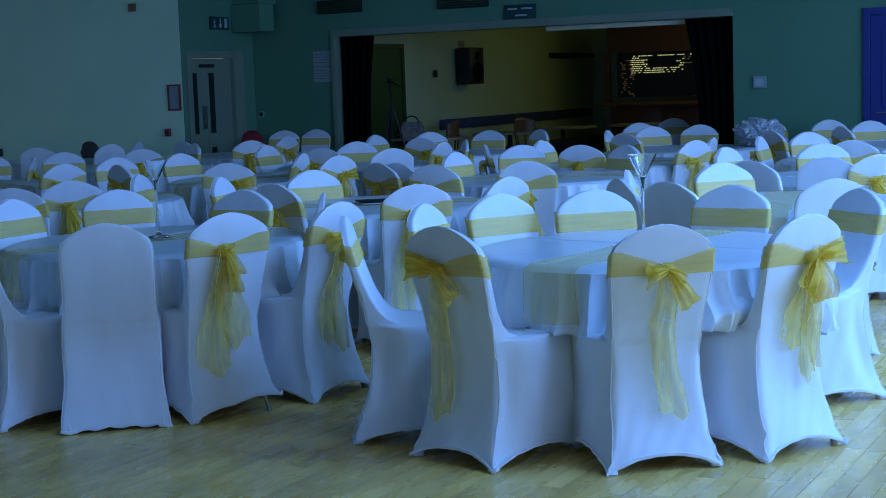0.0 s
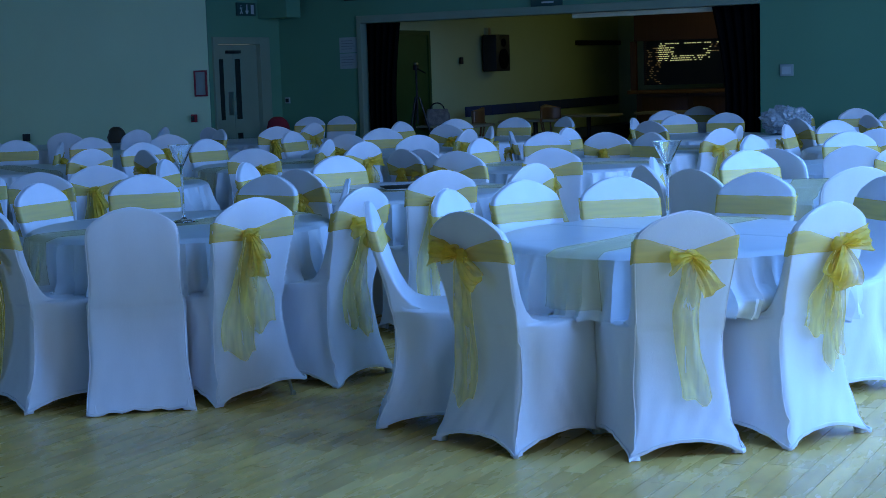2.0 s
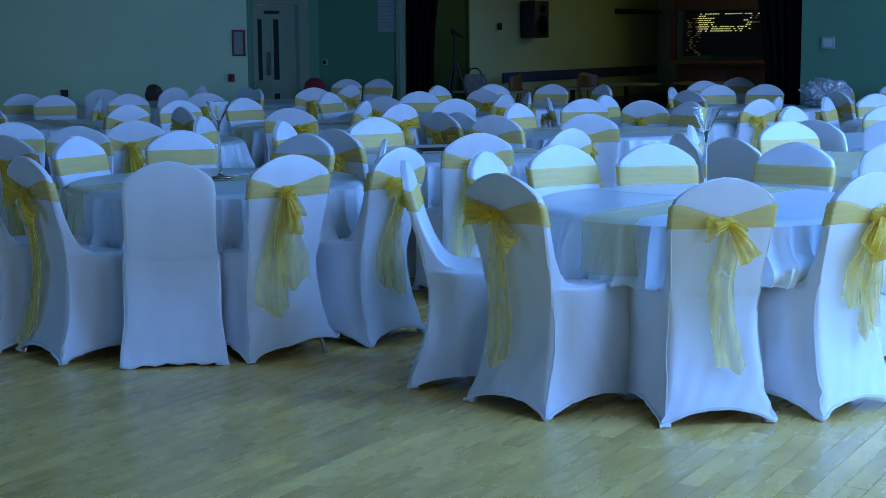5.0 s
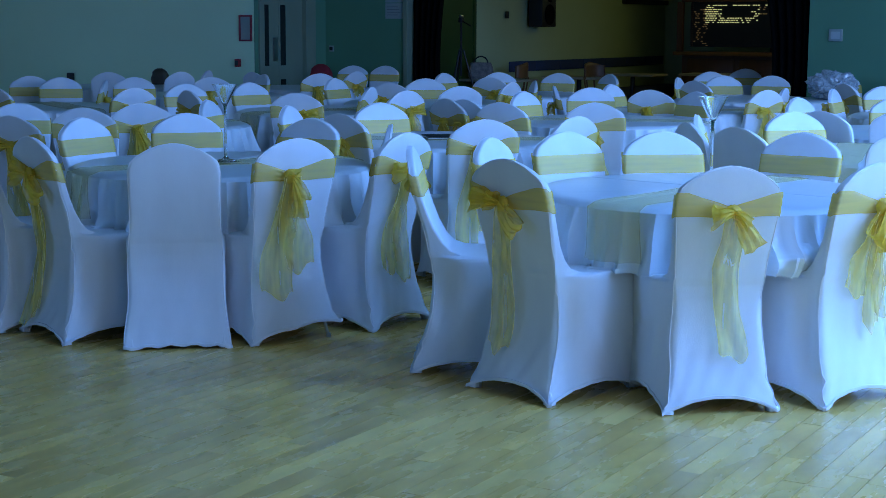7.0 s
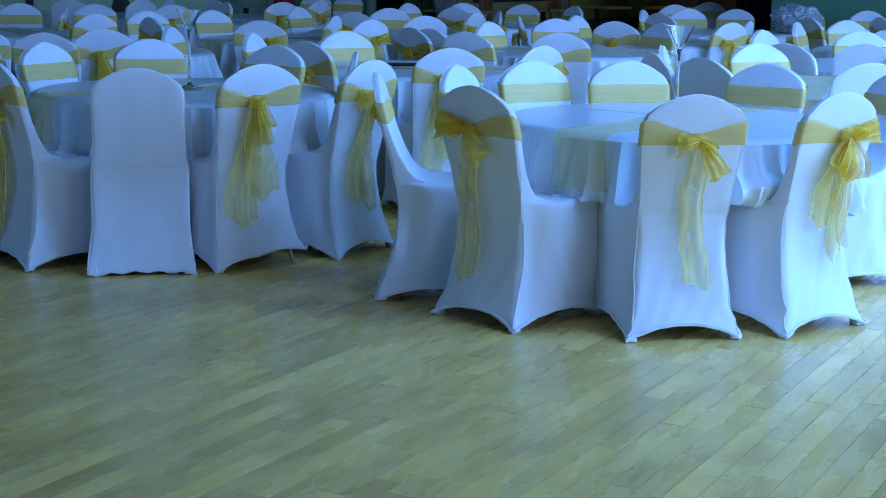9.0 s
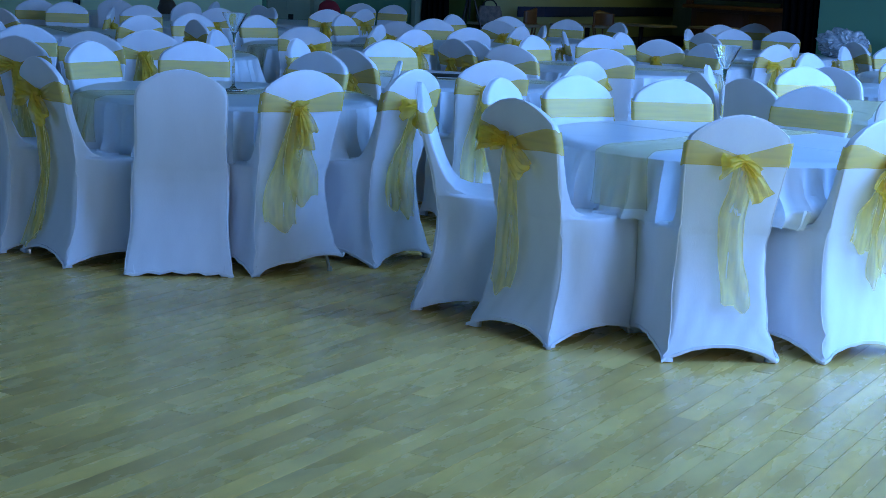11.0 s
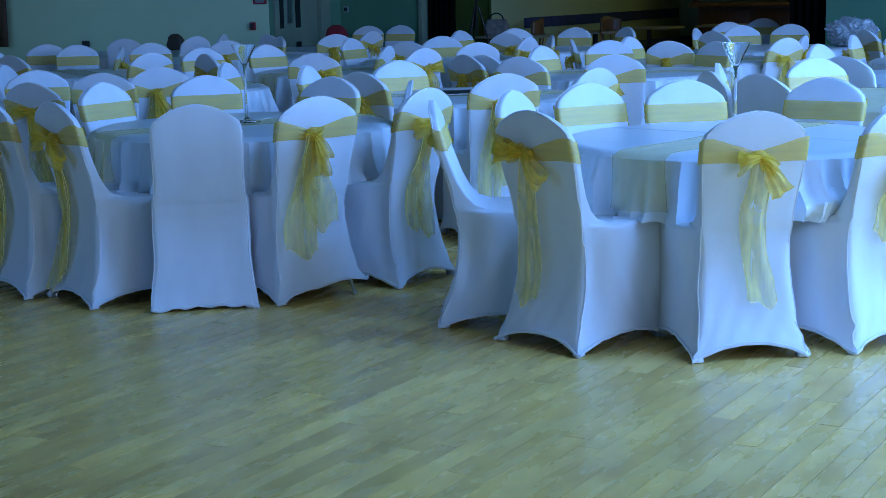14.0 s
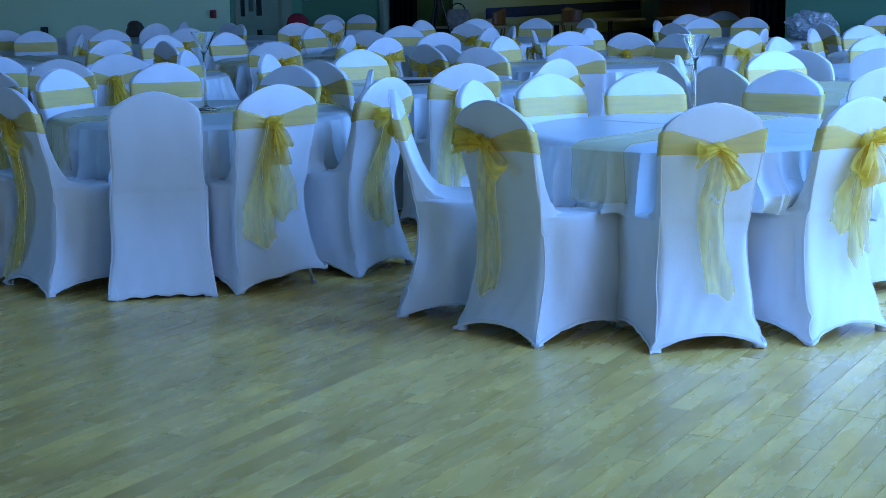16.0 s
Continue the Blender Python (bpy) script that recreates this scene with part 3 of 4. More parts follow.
def chair(style, m, group):
    if style in made:
        return tagged(copy_thing(made[style], m), group=group)
    seed = len(made) * 3 + 1
    c = empty("banquet_chair", m, LOOKS[style], "chair", group)
    part("chair_cover", cover_mesh(seed, style == "plain", 0.07 if style == "short" else 0.0), SPANDEX, c)
    part("hem", hem_mesh(seed, style == "plain", 0.07 if style == "short" else 0.0), SPANDEX, c)
    for side in (-1, 1):
        part("seam", seam_mesh(seed, style == "plain", 0.07 if style == "short" else 0.0, side), PIPING, c)
    for x, y in ((-.206, -.238), (.206, -.238), (-.226, .242), (.226, .242)):
        if style == "short" and (x > 0 and y < 0):
            continue
        p = new("foot_pocket", POCKET)
        p.parent, p.location = c, (x, y, 0)
    for x, y, turn in ((-.196, -.228, -40), (.196, -.228, 40), (-.214, .230, 200), (.214, .230, 160)):
        bare = style == "short" and x > 0 and y < 0
        p = new("leg", BARE_LEG if bare else LEG)
        p.parent, p.location, p.rotation_euler = c, (x * (0.93 if bare else 1), y, 0), (0, 0, radians(turn))
    if style != "plain":
        tie, size, loops, tails = BOWS[{"short": "fan", "band": "single"}.get(style, style)]
        sash = part("sash_band", band_mesh(seed, tie), SASH, c, "sheer yellow organza sash")
        if style == "band":
            loops, tails = [], []
        part("knot", knot_mesh(tie, seed, size), SASH, sash)
        for k, (a, l, w) in enumerate(loops):
            part("bow_loop", loop_mesh(tie, seed + k, radians(a), l, w), SASH, sash)
        for k, (dx, z1, w0, w1) in enumerate(tails):
            fall, edge = tail_mesh(tie, seed + k, dx, z1, w0, w1)
            part("sash_tail", fall, TAIL, sash)
            part("rolled_edge", edge, EDGE, sash)
    made[style] = c
    return c


# ---- dressed tables ----
RT = 0.745


def cloth_radius(theta, drop, seed):
    """Radius of the hanging cloth: folds deepen on the way down."""
    k = min(1.0, drop / 0.30) ** 0.65
    f = 0.42 * (1 - 1.9 * abs(math.sin(theta * 14 + 1.6 * math.sin(theta * 2 + seed))) ** 0.8)
    f += 0.45 * (1 - 2.0 * abs(math.sin(theta * 23 + 1.5 * math.sin(theta * 3 + seed * 1.7))) ** 0.6)
    f += 0.15 * math.sin(theta * 47 + drop * 16 + 2.2 * math.sin(theta * 5 + seed)) + 0.5 * noise.noise((theta * 6, drop * 7, seed * 2.3))
    return RT + 0.022 + 0.050 * k + f * 0.072 * k


def cloth_point(th, dr, seed, seats, pouches=()):
    """Radius and height of the cloth; over a pushed-in seat it comes to rest on the seat, between two seats it may sag in a pouch."""
    def away(angles):
        return min([abs((th - radians(a) + math.pi) % (2 * math.pi) - math.pi) for a in angles] + [9])

    def eased(x):
        x = min(1.0, max(0.0, x))
        return x * x * (3 - 2 * x)

    r, z = cloth_radius(th, dr, seed), 0.748 - dr
    if dr < 0.01:
        r = RT + 0.006
    if dr > 0.20:
        k = (dr - 0.20) / 0.145
        soft = eased((0.46 - away(seats)) / 0.16)
        crumple = noise.noise((th * 5, k * 0.9, seed)) + 0.35 * noise.noise((th * 12, k * 1.6, seed + 4))
        r += soft * 0.014 * crumple * k
        z += soft * (max(0.489, 0.548 - 0.062 * min(1.0, k * 1.3)) - z)
    sag = eased((0.30 - away(pouches)) / 0.22) * eased((dr - 0.07) / 0.10)
    if sag:
        k = min(1.0, (dr - 0.07) / 0.275)
        r += sag * (0.085 * math.sin(math.pi * k * 0.86) + 0.020 * noise.noise((th * 14, k * 3, seed)))
        z += sag * (0.640 - 0.135 * k + 0.020 * noise.noise((th * 11, k * 2.4, seed + 9)) - z)
    return r, z


def table(x, y, seed, seats, runner=None, rest=(), pouches=()):
    g = "tables in the hall"
    t = empty("round_table", pose(x, y, 0), "round folding banquet table under a white cloth", "table", g)
    bm = bmesh.new()
    lathe(bm, [(RT - 0.01, 0.715), (RT, 0.72), (RT, 0.74), (RT - 0.01, 0.744)], 40)
    part("tabletop", bm, TABLE_TOP, t)
    for a in range(4):
        bm = bmesh.new()
        ca, sa = math.cos(a * math.pi / 2 + 0.6), math.sin(a * math.pi / 2 + 0.6)
        tube(bm, (0.42 * ca, 0.42 * sa, 0.0), (0.36 * ca, 0.36 * sa, 0.716), 0.014)
        part("leg", bm, METAL, t)
    # cloth; over a pushed-in seat it comes to rest on the seat
    bm = bmesh.new()
    n = 320
    rows = []
    for r in (0.02, 0.25, 0.5, 0.68, RT - 0.012):
        rows.append([(r * math.cos(2 * math.pi * i / n), r * math.sin(2 * math.pi * i / n), 0.748 + 0.0015 * noise.noise((r * 5, i * .2, seed))) for i in range(n)])
    drops = [0.006, 0.02, 0.045, 0.08, 0.12, 0.16, 0.20, 0.225, 0.245, 0.26, 0.275, 0.29, 0.31, 0.33, 0.345]
    for dr in drops:
        row = []
        for i in range(n):
            th = 2 * math.pi * i / n
            r, z = cloth_point(th, dr, seed, seats, pouches)
            row.append((r * math.cos(th), r * math.sin(th), z))
        rows.append(row)
    vs = grid_faces(bm, rows, True)
    bm.faces.new(vs[0])
    cl = part("tablecloth", bm, CLOTH)
    hb = bmesh.new()
    grid_faces(hb, [[(px * (1 + o), py * (1 + o), pz + dz) for px, py, pz in rows[-1]] for o, dz in ((0.0035, -0.003), (0.005, 0.006), (0.0035, 0.016))], True)
    part("hem", hb, CLOTH, cl)
    for off, turn in ((0.06, 62 + seed * 17), (-0.10, 152 + seed * 17)):
        cb = bmesh.new()
        grid_faces(cb, [[(-0.70 + 0.1 * i, off + o, z) for i in range(15)] for o, z in ((-0.009, 0.7465), (-0.004, 0.7498), (0, 0.7512), (0.004, 0.7498), (0.009, 0.7465))])
        part("ironed_crease", cb, CLOTH, cl).rotation_euler = (0, 0, radians(turn))
    cl.location = (x, y, 0)
    tagged(cl, "white satin tablecloth hanging in folds over a round table", "tablecloth", "tablecloths")
    if runner is not None:
        bm = bmesh.new()
        rows = []
        path = [(-1, dr) for dr in (0.25, 0.23, 0.205, 0.17, 0.12, 0.06, 0.02)] + [(k, 0) for k in (-.98, -.8, -.5, -.2, .1, .4, .7, .9, .98)] + [(1, dr) for dr in (0.02, 0.06, 0.12, 0.17, 0.205, 0.23, 0.25)]
        for k, dr in path:
            row = []
            for j in range(25):
                w = (j / 24 - 0.5) * 0.235 + 0.012 * math.sin(k * 5 + seed)
                if dr == 0:
                    u = k * math.sqrt(RT * RT - w * w)
                    p = Vector((u, w, 0.7525 + 0.002 * math.sin(w * 50 + k * 9)))
                else:
                    th = math.asin(w / RT)
                    a = th if k > 0 else math.pi - th
                    rr, zz = cloth_point(a + radians(runner), dr, seed, seats, pouches)
                    rr += 0.021
                    p = Vector((rr * math.cos(a), rr * math.sin(a), zz + 0.008))
                row.append(p)
            rows.append(row)
        grid_faces(bm, rows)
        ob = part("table_runner", bm, RUNNER)
        for side in (0, -1):
            eb = bmesh.new()
            for row, nxt in zip(rows, rows[1:]):
                tube(eb, row[side], nxt[side], 0.0013, 5)
            part("stitched_edge", eb, RUNNER, ob)
        ob.matrix_world = pose(x, y, 0, 0, 0, runner)
        tagged(ob, "sheer yellow organza runner across a white tablecloth", "table runner", "table runners")
    # chairs: angle round the table, distance of the backrest, style, turn away from the centre
    for a, r, style, turn in rest:
        px, py = x + r * math.cos(radians(a)), y + r * math.sin(radians(a))
        yaw = a + 90 + turn
        # the backrest's top stands 0.28 m behind the chair's middle
        f = Vector((-math.sin(radians(yaw)), math.cos(radians(yaw))))
        chair(style, pose(px + f.x * 0.28, py + f.y * 0.28, 0, 0, 0, yaw), "chairs round the tables")


def dressed(x, y, seed, runner, rest, pouches=()):
    table(x, y, seed, [a for a, r, s, t in rest if r < 1.3], runner, rest, pouches)


dressed(-2.32, 6.18, 1, -98, [
    (-110, 1.19, "drooping", 4), (-65, 1.02, "single", 14), (-29, 0.98, "puffed", 2),
    (46, 1.12, "puffed", 1), (-144, 1.31, "band", -8), (-172, 1.03, "single", -3),
    (156, 0.98, "slack", -4), (127, 0.83, "single", 3), (83, 0.97, "drooping", 0)], (-46,))
dressed(-4.91, 6.03, 2, -114, [
    (-62, 1.10, "plain", 12), (-32, 1.04, "short", 5), (2, 1.10, "slack", -9),
    (178, 1.01, "slack", 4), (140, 1.07, "slack", -2), (86, 0.73, "fan", 2),
    (35, 0.87, "drooping", -4), (-100, 1.146, "trailing", -8), (-121, 1.28, "trailing", 14)])
dressed(-7.60, 6.15, 3, None, [
    (-7.5, 1.22, "slack", -77), (74, 0.86, "band", 61)])
dressed(-2.36, 8.49, 4, -80, [
    (-132, 1.01, "plain", -3), (-108, 1.02, "plain", -4), (-166, 0.86, "drooping", 3),
    (137, 0.63, "drooping", 0), (-56, 0.93, "plain", 0)])
dressed(-4.85, 8.06, 5, 30, [
    (-161, 0.96, "drooping", -2), (-98, 0.87, "single", -3), (153, 0.69, "puffed", -4),
    (-46, 1.23, "fan", 2), (-16, 1.19, "slack", 2)])
dressed(-7.40, 8.20, 6, 60, [
    (-48, 1.05, "fan", 3), (-13, 0.77, "band", -147), (-61, 1.58, "puffed", 1),
    (-156, 1.18, "plain", 2)])
dressed(-2.40, 10.55, 7, -60, [
    (-106, 1.30, "plain", 2), (-86, 0.94, "plain", 2), (-66, 0.94, "fan", 2),
    (119, 0.76, "fan", 1), (166, 1.01, "single", 3)])
dressed(-4.75, 10.45, 8, 200, [
    (-69, 1.32, "fan", 3), (-93, 1.55, "drooping", 1), (65, 0.93, "fan", -4),
    (121, 1.22, "single", 0), (174, 0.77, "fan", 0), (-116, 1.47, "fan", 4),
    (-110, 1.42, "single", 4)])
dressed(-7.30, 10.40, 9, 250, [
    (-66, 1.27, "puffed", 3), (-17, 1.01, "puffed", 2), (15, 0.38, "slack", 0),
    (-109, 1.36, "slack", -4), (164, 1.13, "single", 1)])
dressed(-9.55, 9.60, 10, -30, [
    (103, 0.70, "single", -66), (-18, 1.21, "slack", 1), (32, 1.05, "band", 123),
    (136, 1.59, "band", 0), (144, 2.05, "band", -8), (-87, 0.86, "single", -3), (169, 1.54, "puffed", -1)])
dressed(-2.70, 12.60, 11, None, [
    (-86, 1.01, "fan", 2), (137, 0.95, "fan", -1), (-173, 0.92, "puffed", -3)])
dressed(-4.85, 12.25, 12, 10, [
    (-21, 0.92, "slack", -3), (9, 0.87, "puffed", -3), (-86, 0.87, "fan", 0),
    (177, 0.70, "fan", -1), (-149, 1.12, "single", -1)])
dressed(-7.40, 12.15, 13, None, [
    (35, 1.04, "slack", 0), (4, 0.89, "drooping", -4), (-43, 1.13, "plain", 2),
    (122, 0.51, "fan", 2), (-85, 0.73, "drooping", 0), (-179, 1.04, "fan", 0)])
dressed(-10.10, 12.20, 14, None, [
    (-92, 1.06, "band", 224), (-47, 0.77, "fan", -4), (57, 0.63, "puffed", 0)])
dressed(-12.30, 13.30, 15, None, [
    (21, 1.07, "plain", 1), (-55, 1.00, "plain", -4), (-11, 1.11, "plain", -2)])
dressed(-2.90, 14.90, 16, None, [
    (-133, 0.69, "puffed", -4), (120, 1.00, "puffed", -2), (140, 2.23, "puffed", 4),
    (127, 1.75, "fan", -3), (-130, 1.51, "drooping", 0)])
dressed(-5.00, 14.50, 17, None, [
    (98, 1.02, "slack", -2), (128, 0.96, "single", 0), (121, 2.33, "slack", 2),
    (-107, 0.93, "single", -4), (-171, 0.76, "slack", 1)])
dressed(-7.40, 14.05, 18, None, [
    (58, 1.14, "single", -3), (89, 0.90, "single", 4), (132, 0.94, "puffed", 1),
    (-85, 0.77, "puffed", -2), (172, 1.02, "slack", 3)])
dressed(-10.30, 14.20, 19, None, [
    (-47, 1.35, "fan", 1), (-6, 0.79, "single", 2), (108, 2.05, "fan", 1),
    (97, 2.16, "single", 2), (-108, 0.72, "plain", 2)])

# ---- on the tables ----
def vase(x, y):
    v = empty("martini_vase", pose(x, y, 0.7535), "tall clear glass martini vase standing on a table", "vase", "table vases")
    bm = bmesh.new()
    lathe(bm, [(0.055, 0.006), (0.055, 0.010), (0.02, 0.016), (0.0075, 0.03), (0.0065, 0.10), (0.0065, 0.24), (0.008, 0.285), (0.016, 0.302), (0.064, 0.398), (0.0655, 0.40), (0.0635, 0.398), (0.013, 0.306), (0.0015, 0.302)], 32)
    part("glass_bowl", bm, VASE, v)
    bm = bmesh.new()
    lathe(bm, [(0.074, 0.0), (0.075, 0.003), (0.073, 0.005)], 9)
    part("mirror_base", bm, MIRROR, v, "small mirrored base plate")


vase(-2.32, 6.20)
vase(-4.90, 6.05)


def menu(x, y, turn):
    ob = empty("menu_folder", pose(x, y, 0.7545, 0, 0, turn), "closed black menu folder lying on a tablecloth", "folder", "menu folders")
    part("cover", boxed(-0.11, 0.11, -0.15, 0.15, 0.0085, 0.011, bevel=0.001), BLACK, ob)
    part("pages", boxed(-0.105, 0.105, -0.145, 0.145, 0.002, 0.0085), PAPER, ob)


menu(-4.85, 8.15, 40)
menu(-7.20, 7.85, 10)


# ---- pale wall and double door ----
def door_double():
    d = empty("door_1", pose(XC, DY0, 0), "white double door with narrow wired-glass panels", "door", kind="structure")
    w = DY1 - DY0
    bm = bmesh.new()
    box(bm, -0.15, 0.03, 0, 0.10, 0, DZ, bevel=0.004)
    box(bm, -0.15, 0.03, w - 0.22, w, 0, DZ, bevel=0.004)
    box(bm, -0.15, 0.03, 0.1005, w - 0.2205, DZ - 0.09, DZ, bevel=0.004)
    # white door drawn in the darkened gloss, standing in for shade
    part("door_frame", bm, SHADED_WHITE, d, smooth=False)
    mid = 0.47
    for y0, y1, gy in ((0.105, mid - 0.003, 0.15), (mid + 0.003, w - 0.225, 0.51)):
        leaf = part("leaf", boxed(-0.075, -0.03, y0, y1, 0.01, DZ - 0.095, bevel=0.004), SHADED_WHITE, d, smooth=False)
        part("glass_strip", boxed(-0.032, -0.026, gy, gy + 0.11, 0.94, 1.72), DARKGLASS, leaf, "narrow vertical wired-glass strip")
        part("glass_strip", boxed(-0.032, -0.026, gy, gy + 0.11, 0.35, 0.76), DARKGLASS, leaf)
    w = 2 * mid
    part("push_plate", boxed(-0.030, -0.024, w / 2 - 0.13, w / 2 - 0.03, 1.0, 1.3, bevel=0.002), METAL, d)
    bm = boxed(-0.03, 0.02, w / 2 - 0.16, w / 2 + 0.12, 1.79, 1.83, bevel=0.006)
    part("door_closer", bm, BLACK, d)


door_double()


def wall_frame():
    f = empty("notice_frame", pose(-11.96, YP, 1.42), "red framed notice hung on a pale wall", "notice")
    bm = bmesh.new()
    for x0, x1, z0, z1 in ((-.10, -.078, -.165, .165), (.078, .10, -.165, .165), (-.078, .078, -.165, -.143), (-.078, .078, .143, .165)):
        box(bm, x0, x1, -0.02, 0, z0, z1)
    part("frame", bm, RED, f, smooth=False)
    part("sheet", boxed(-.078, .078, -0.008, -0.001, -.143, .143), SHADED_SHEET, f, smooth=False)


wall_frame()


def small_box(name, x, y, z, w, h, dpt, material, label, cat, face=None):
    ob = part(name, boxed(-w / 2, w / 2, -dpt, 0, -h / 2, h / 2, bevel=min(0.006, dpt * 0.3)), material)
    ob.location = (x, y, z)
    if face:
        part("face", boxed(-w * 0.32, w * 0.32, -dpt - 0.003, -dpt + 0.001, -h * 0.3, h * 0.3), face, ob)
    return tagged(ob, label, cat)


small_box("call_point", -12.08, YP, 0.98, 0.07, 0.10, 0.05, RED, "small dark red alarm call point on the wall", "alarm", BLACK)
small_box("detector_box", -12.54, YP, 2.58, 0.09, 0.10, 0.06, PINE, "small brown detector box high on the wall", "detector")
small_box("socket_box", -15.0, YP, 0.75, 0.10, 0.10, 0.05, BLACK, "small black socket box on a pale wall", "socket")
small_box("wall_switch", -4.85, YB, 1.37, 0.155, 0.135, 0.025, SHADED_SHEET, "white double switch plate on a teal wall", "switch", SIGN_WHITE)
small_box("light_switch", XC + 0.1, YB, 1.15, 0.08, 0.08, 0.02, SHADED_SHEET, "white switch plate by the double door", "switch", BLACK)


def exit_sign():
    s = empty("exit_sign", pose(XC + 0.001, YP + 0.81, 2.36, 0, 0, 90), "green emergency exit sign above a double door", "sign")
    part("plate", boxed(-0.20, 0.20, -0.03, 0, -0.085, 0.085, bevel=0.004), SIGN, s)
    bm = bmesh.new()
    tube(bm, (-0.13, -0.034, 0.045), (-0.13, -0.034, 0.05), 0.014)
    for a, b in (((-.135, .03), (-.12, -.02)), ((-.12, -.02), (-.15, -.06)), ((-.12, -.02), (-.10, -.06)), ((-.15, .01), (-.10, .015))):
        tube(bm, (a[0], -0.033, a[1]), (b[0], -0.033, b[1]), 0.007)
    part("running_mark", bm, SIGN_WHITE, s)
    bm = bmesh.new()
    tube(bm, (0, -0.033, 0.06), (0, -0.033, -0.05), 0.009)
    tube(bm, (-0.03, -0.033, -0.02), (0, -0.033, -0.055), 0.008)
    tube(bm, (0.03, -0.033, -0.02), (0, -0.033, -0.055), 0.008)
    part("arrow", bm, SIGN_WHITE, s)
    part("door_mark", boxed(0.09, 0.15, -0.034, -0.029, -0.06, 0.06), SIGN_WHITE, s)


exit_sign()
s = empty("hanging_sign", pose(-7.82, YB - 0.001, 2.315), "dark green sign with pale writing above the opening", "sign")
part("plate", boxed(-0.21, 0.21, -0.03, 0, -0.09, 0.09, bevel=0.004), SIGN, s)
for x0, x1, z0, z1 in ((-.16, -.03, .03, .05), (.02, .17, .03, .05), (-.06, .10, -.05, -.03)):
    part("bar_of_writing", boxed(x0, x1, -0.034, -0.029, z0, z1), SIGN_WHITE, s)
for k, z in enumerate((1.86, 1.65)):
    p = empty("paper_notice", pose(-10.72, YB, z), "white printed notice sheet pinned to a teal wall", "notice", "pinned notices")
    part("sheet", boxed(-0.135, 0.135, -0.004, -0.001, -0.10, 0.10), SHADED_SHEET, p)
    for q in range(4):
        part("line_of_writing", boxed(-0.11, 0.06 + 0.02 * (q % 3), -0.0055, -0.0035, 0.05 - q * 0.035, 0.058 - q * 0.035), GREY_INK, p)


def vent(x, z, w):
    v = empty("wall_vent", pose(x, YB - 0.001, z), "dark slatted air vent high above the opening", "vent", "wall vents")
    part("frame", boxed(-w / 2, w / 2, -0.05, 0, -0.085, 0.085, bevel=0.005), BLACK, v)
    for q in range(5):
        part("slat", boxed(-w / 2 + 0.02, w / 2 - 0.02, -0.062, -0.050, -0.065 + q * 0.03, -0.052 + q * 0.03), GREEN, v)


vent(-10.4, 2.52, 0.66)
vent(-8.6, 2.49, 0.70)


def curtain(name, x0, x1, y, z0, z1, material, folds, label, amp=0.05, sweep=0.0):
    bm = bmesh.new()
    rows = []
    n = folds * 8
    for j in range(9):
        v = j / 8
        row = []
        for i in range(n + 1):
            u = i / n
            g = 1 - sweep * math.sin(math.pi * min(1, v * 0.9))
            row.append((x0 + (x1 - x0) * u * g, y + amp * math.sin(u * folds * 2 * math.pi + 0.5 * math.sin(v * 3)) * (0.6 + 0.4 * v), z1 + (z0 - z1) * v))
        rows.append(row)
    grid_faces(bm, rows)
    ob = part(name, bm, material)
    md = ob.modifiers.new("thickness", "SOLIDIFY")
    md.thickness = 0.006
    return tagged(ob, label, "curtain")


curtain("curtain", OX0 + 0.006, OX0 + 0.52, YB + 0.11, 0.02, OZ - 0.004, DARK, 5, "black velvet curtain drawn to the side of the opening", sweep=0.22)
curtain("curtain", OX1 - 0.006, OX1 - 0.60, YB + 0.11, 0.02, OZ - 0.004, DARK, 5, "black velvet curtain gathered beside the opening", sweep=0.25)
curtain("curtain", -18.4, -16.45, YP - 0.08, 0.72, 2.7, BROWN, 9, "brown pleated curtain hanging on a pale wall", 0.035)

# blue door in the teal wall
d = empty("door_2", pose(-3.69, YB, 0), "blue painted door in a blue frame", "door", kind="structure")
bm = bmesh.new()
box(bm, 0, 0.08, -0.04, 0, 0, 2.14, bevel=0.005)
box(bm, 0.92, 1.0, -0.04, 0, 0, 2.14, bevel=0.005)
box(bm, 0.0805, 0.9195, -0.04, 0, 2.06, 2.14, bevel=0.005)
part("door_frame", bm, BLUE, d, smooth=False)
leaf = part("leaf", boxed(0.082, 0.918, -0.028, -0.002, 0.01, 2.055, bevel=0.004), BLUE, d, smooth=False)
for z0, z1 in ((0.2, 0.9), (1.05, 1.9)):
    part("panel", boxed(0.20, 0.80, -0.036, -0.027, z0, z1, bevel=0.006), BLUE, leaf, smooth=False)
bm = bmesh.new()
tube(bm, (0.16, -0.075, 1.0), (0.28, -0.075, 1.0), 0.009)
tube(bm, (0.16, -0.028, 1.0), (0.16, -0.078, 1.0), 0.009)
part("handle", bm, METAL, leaf)

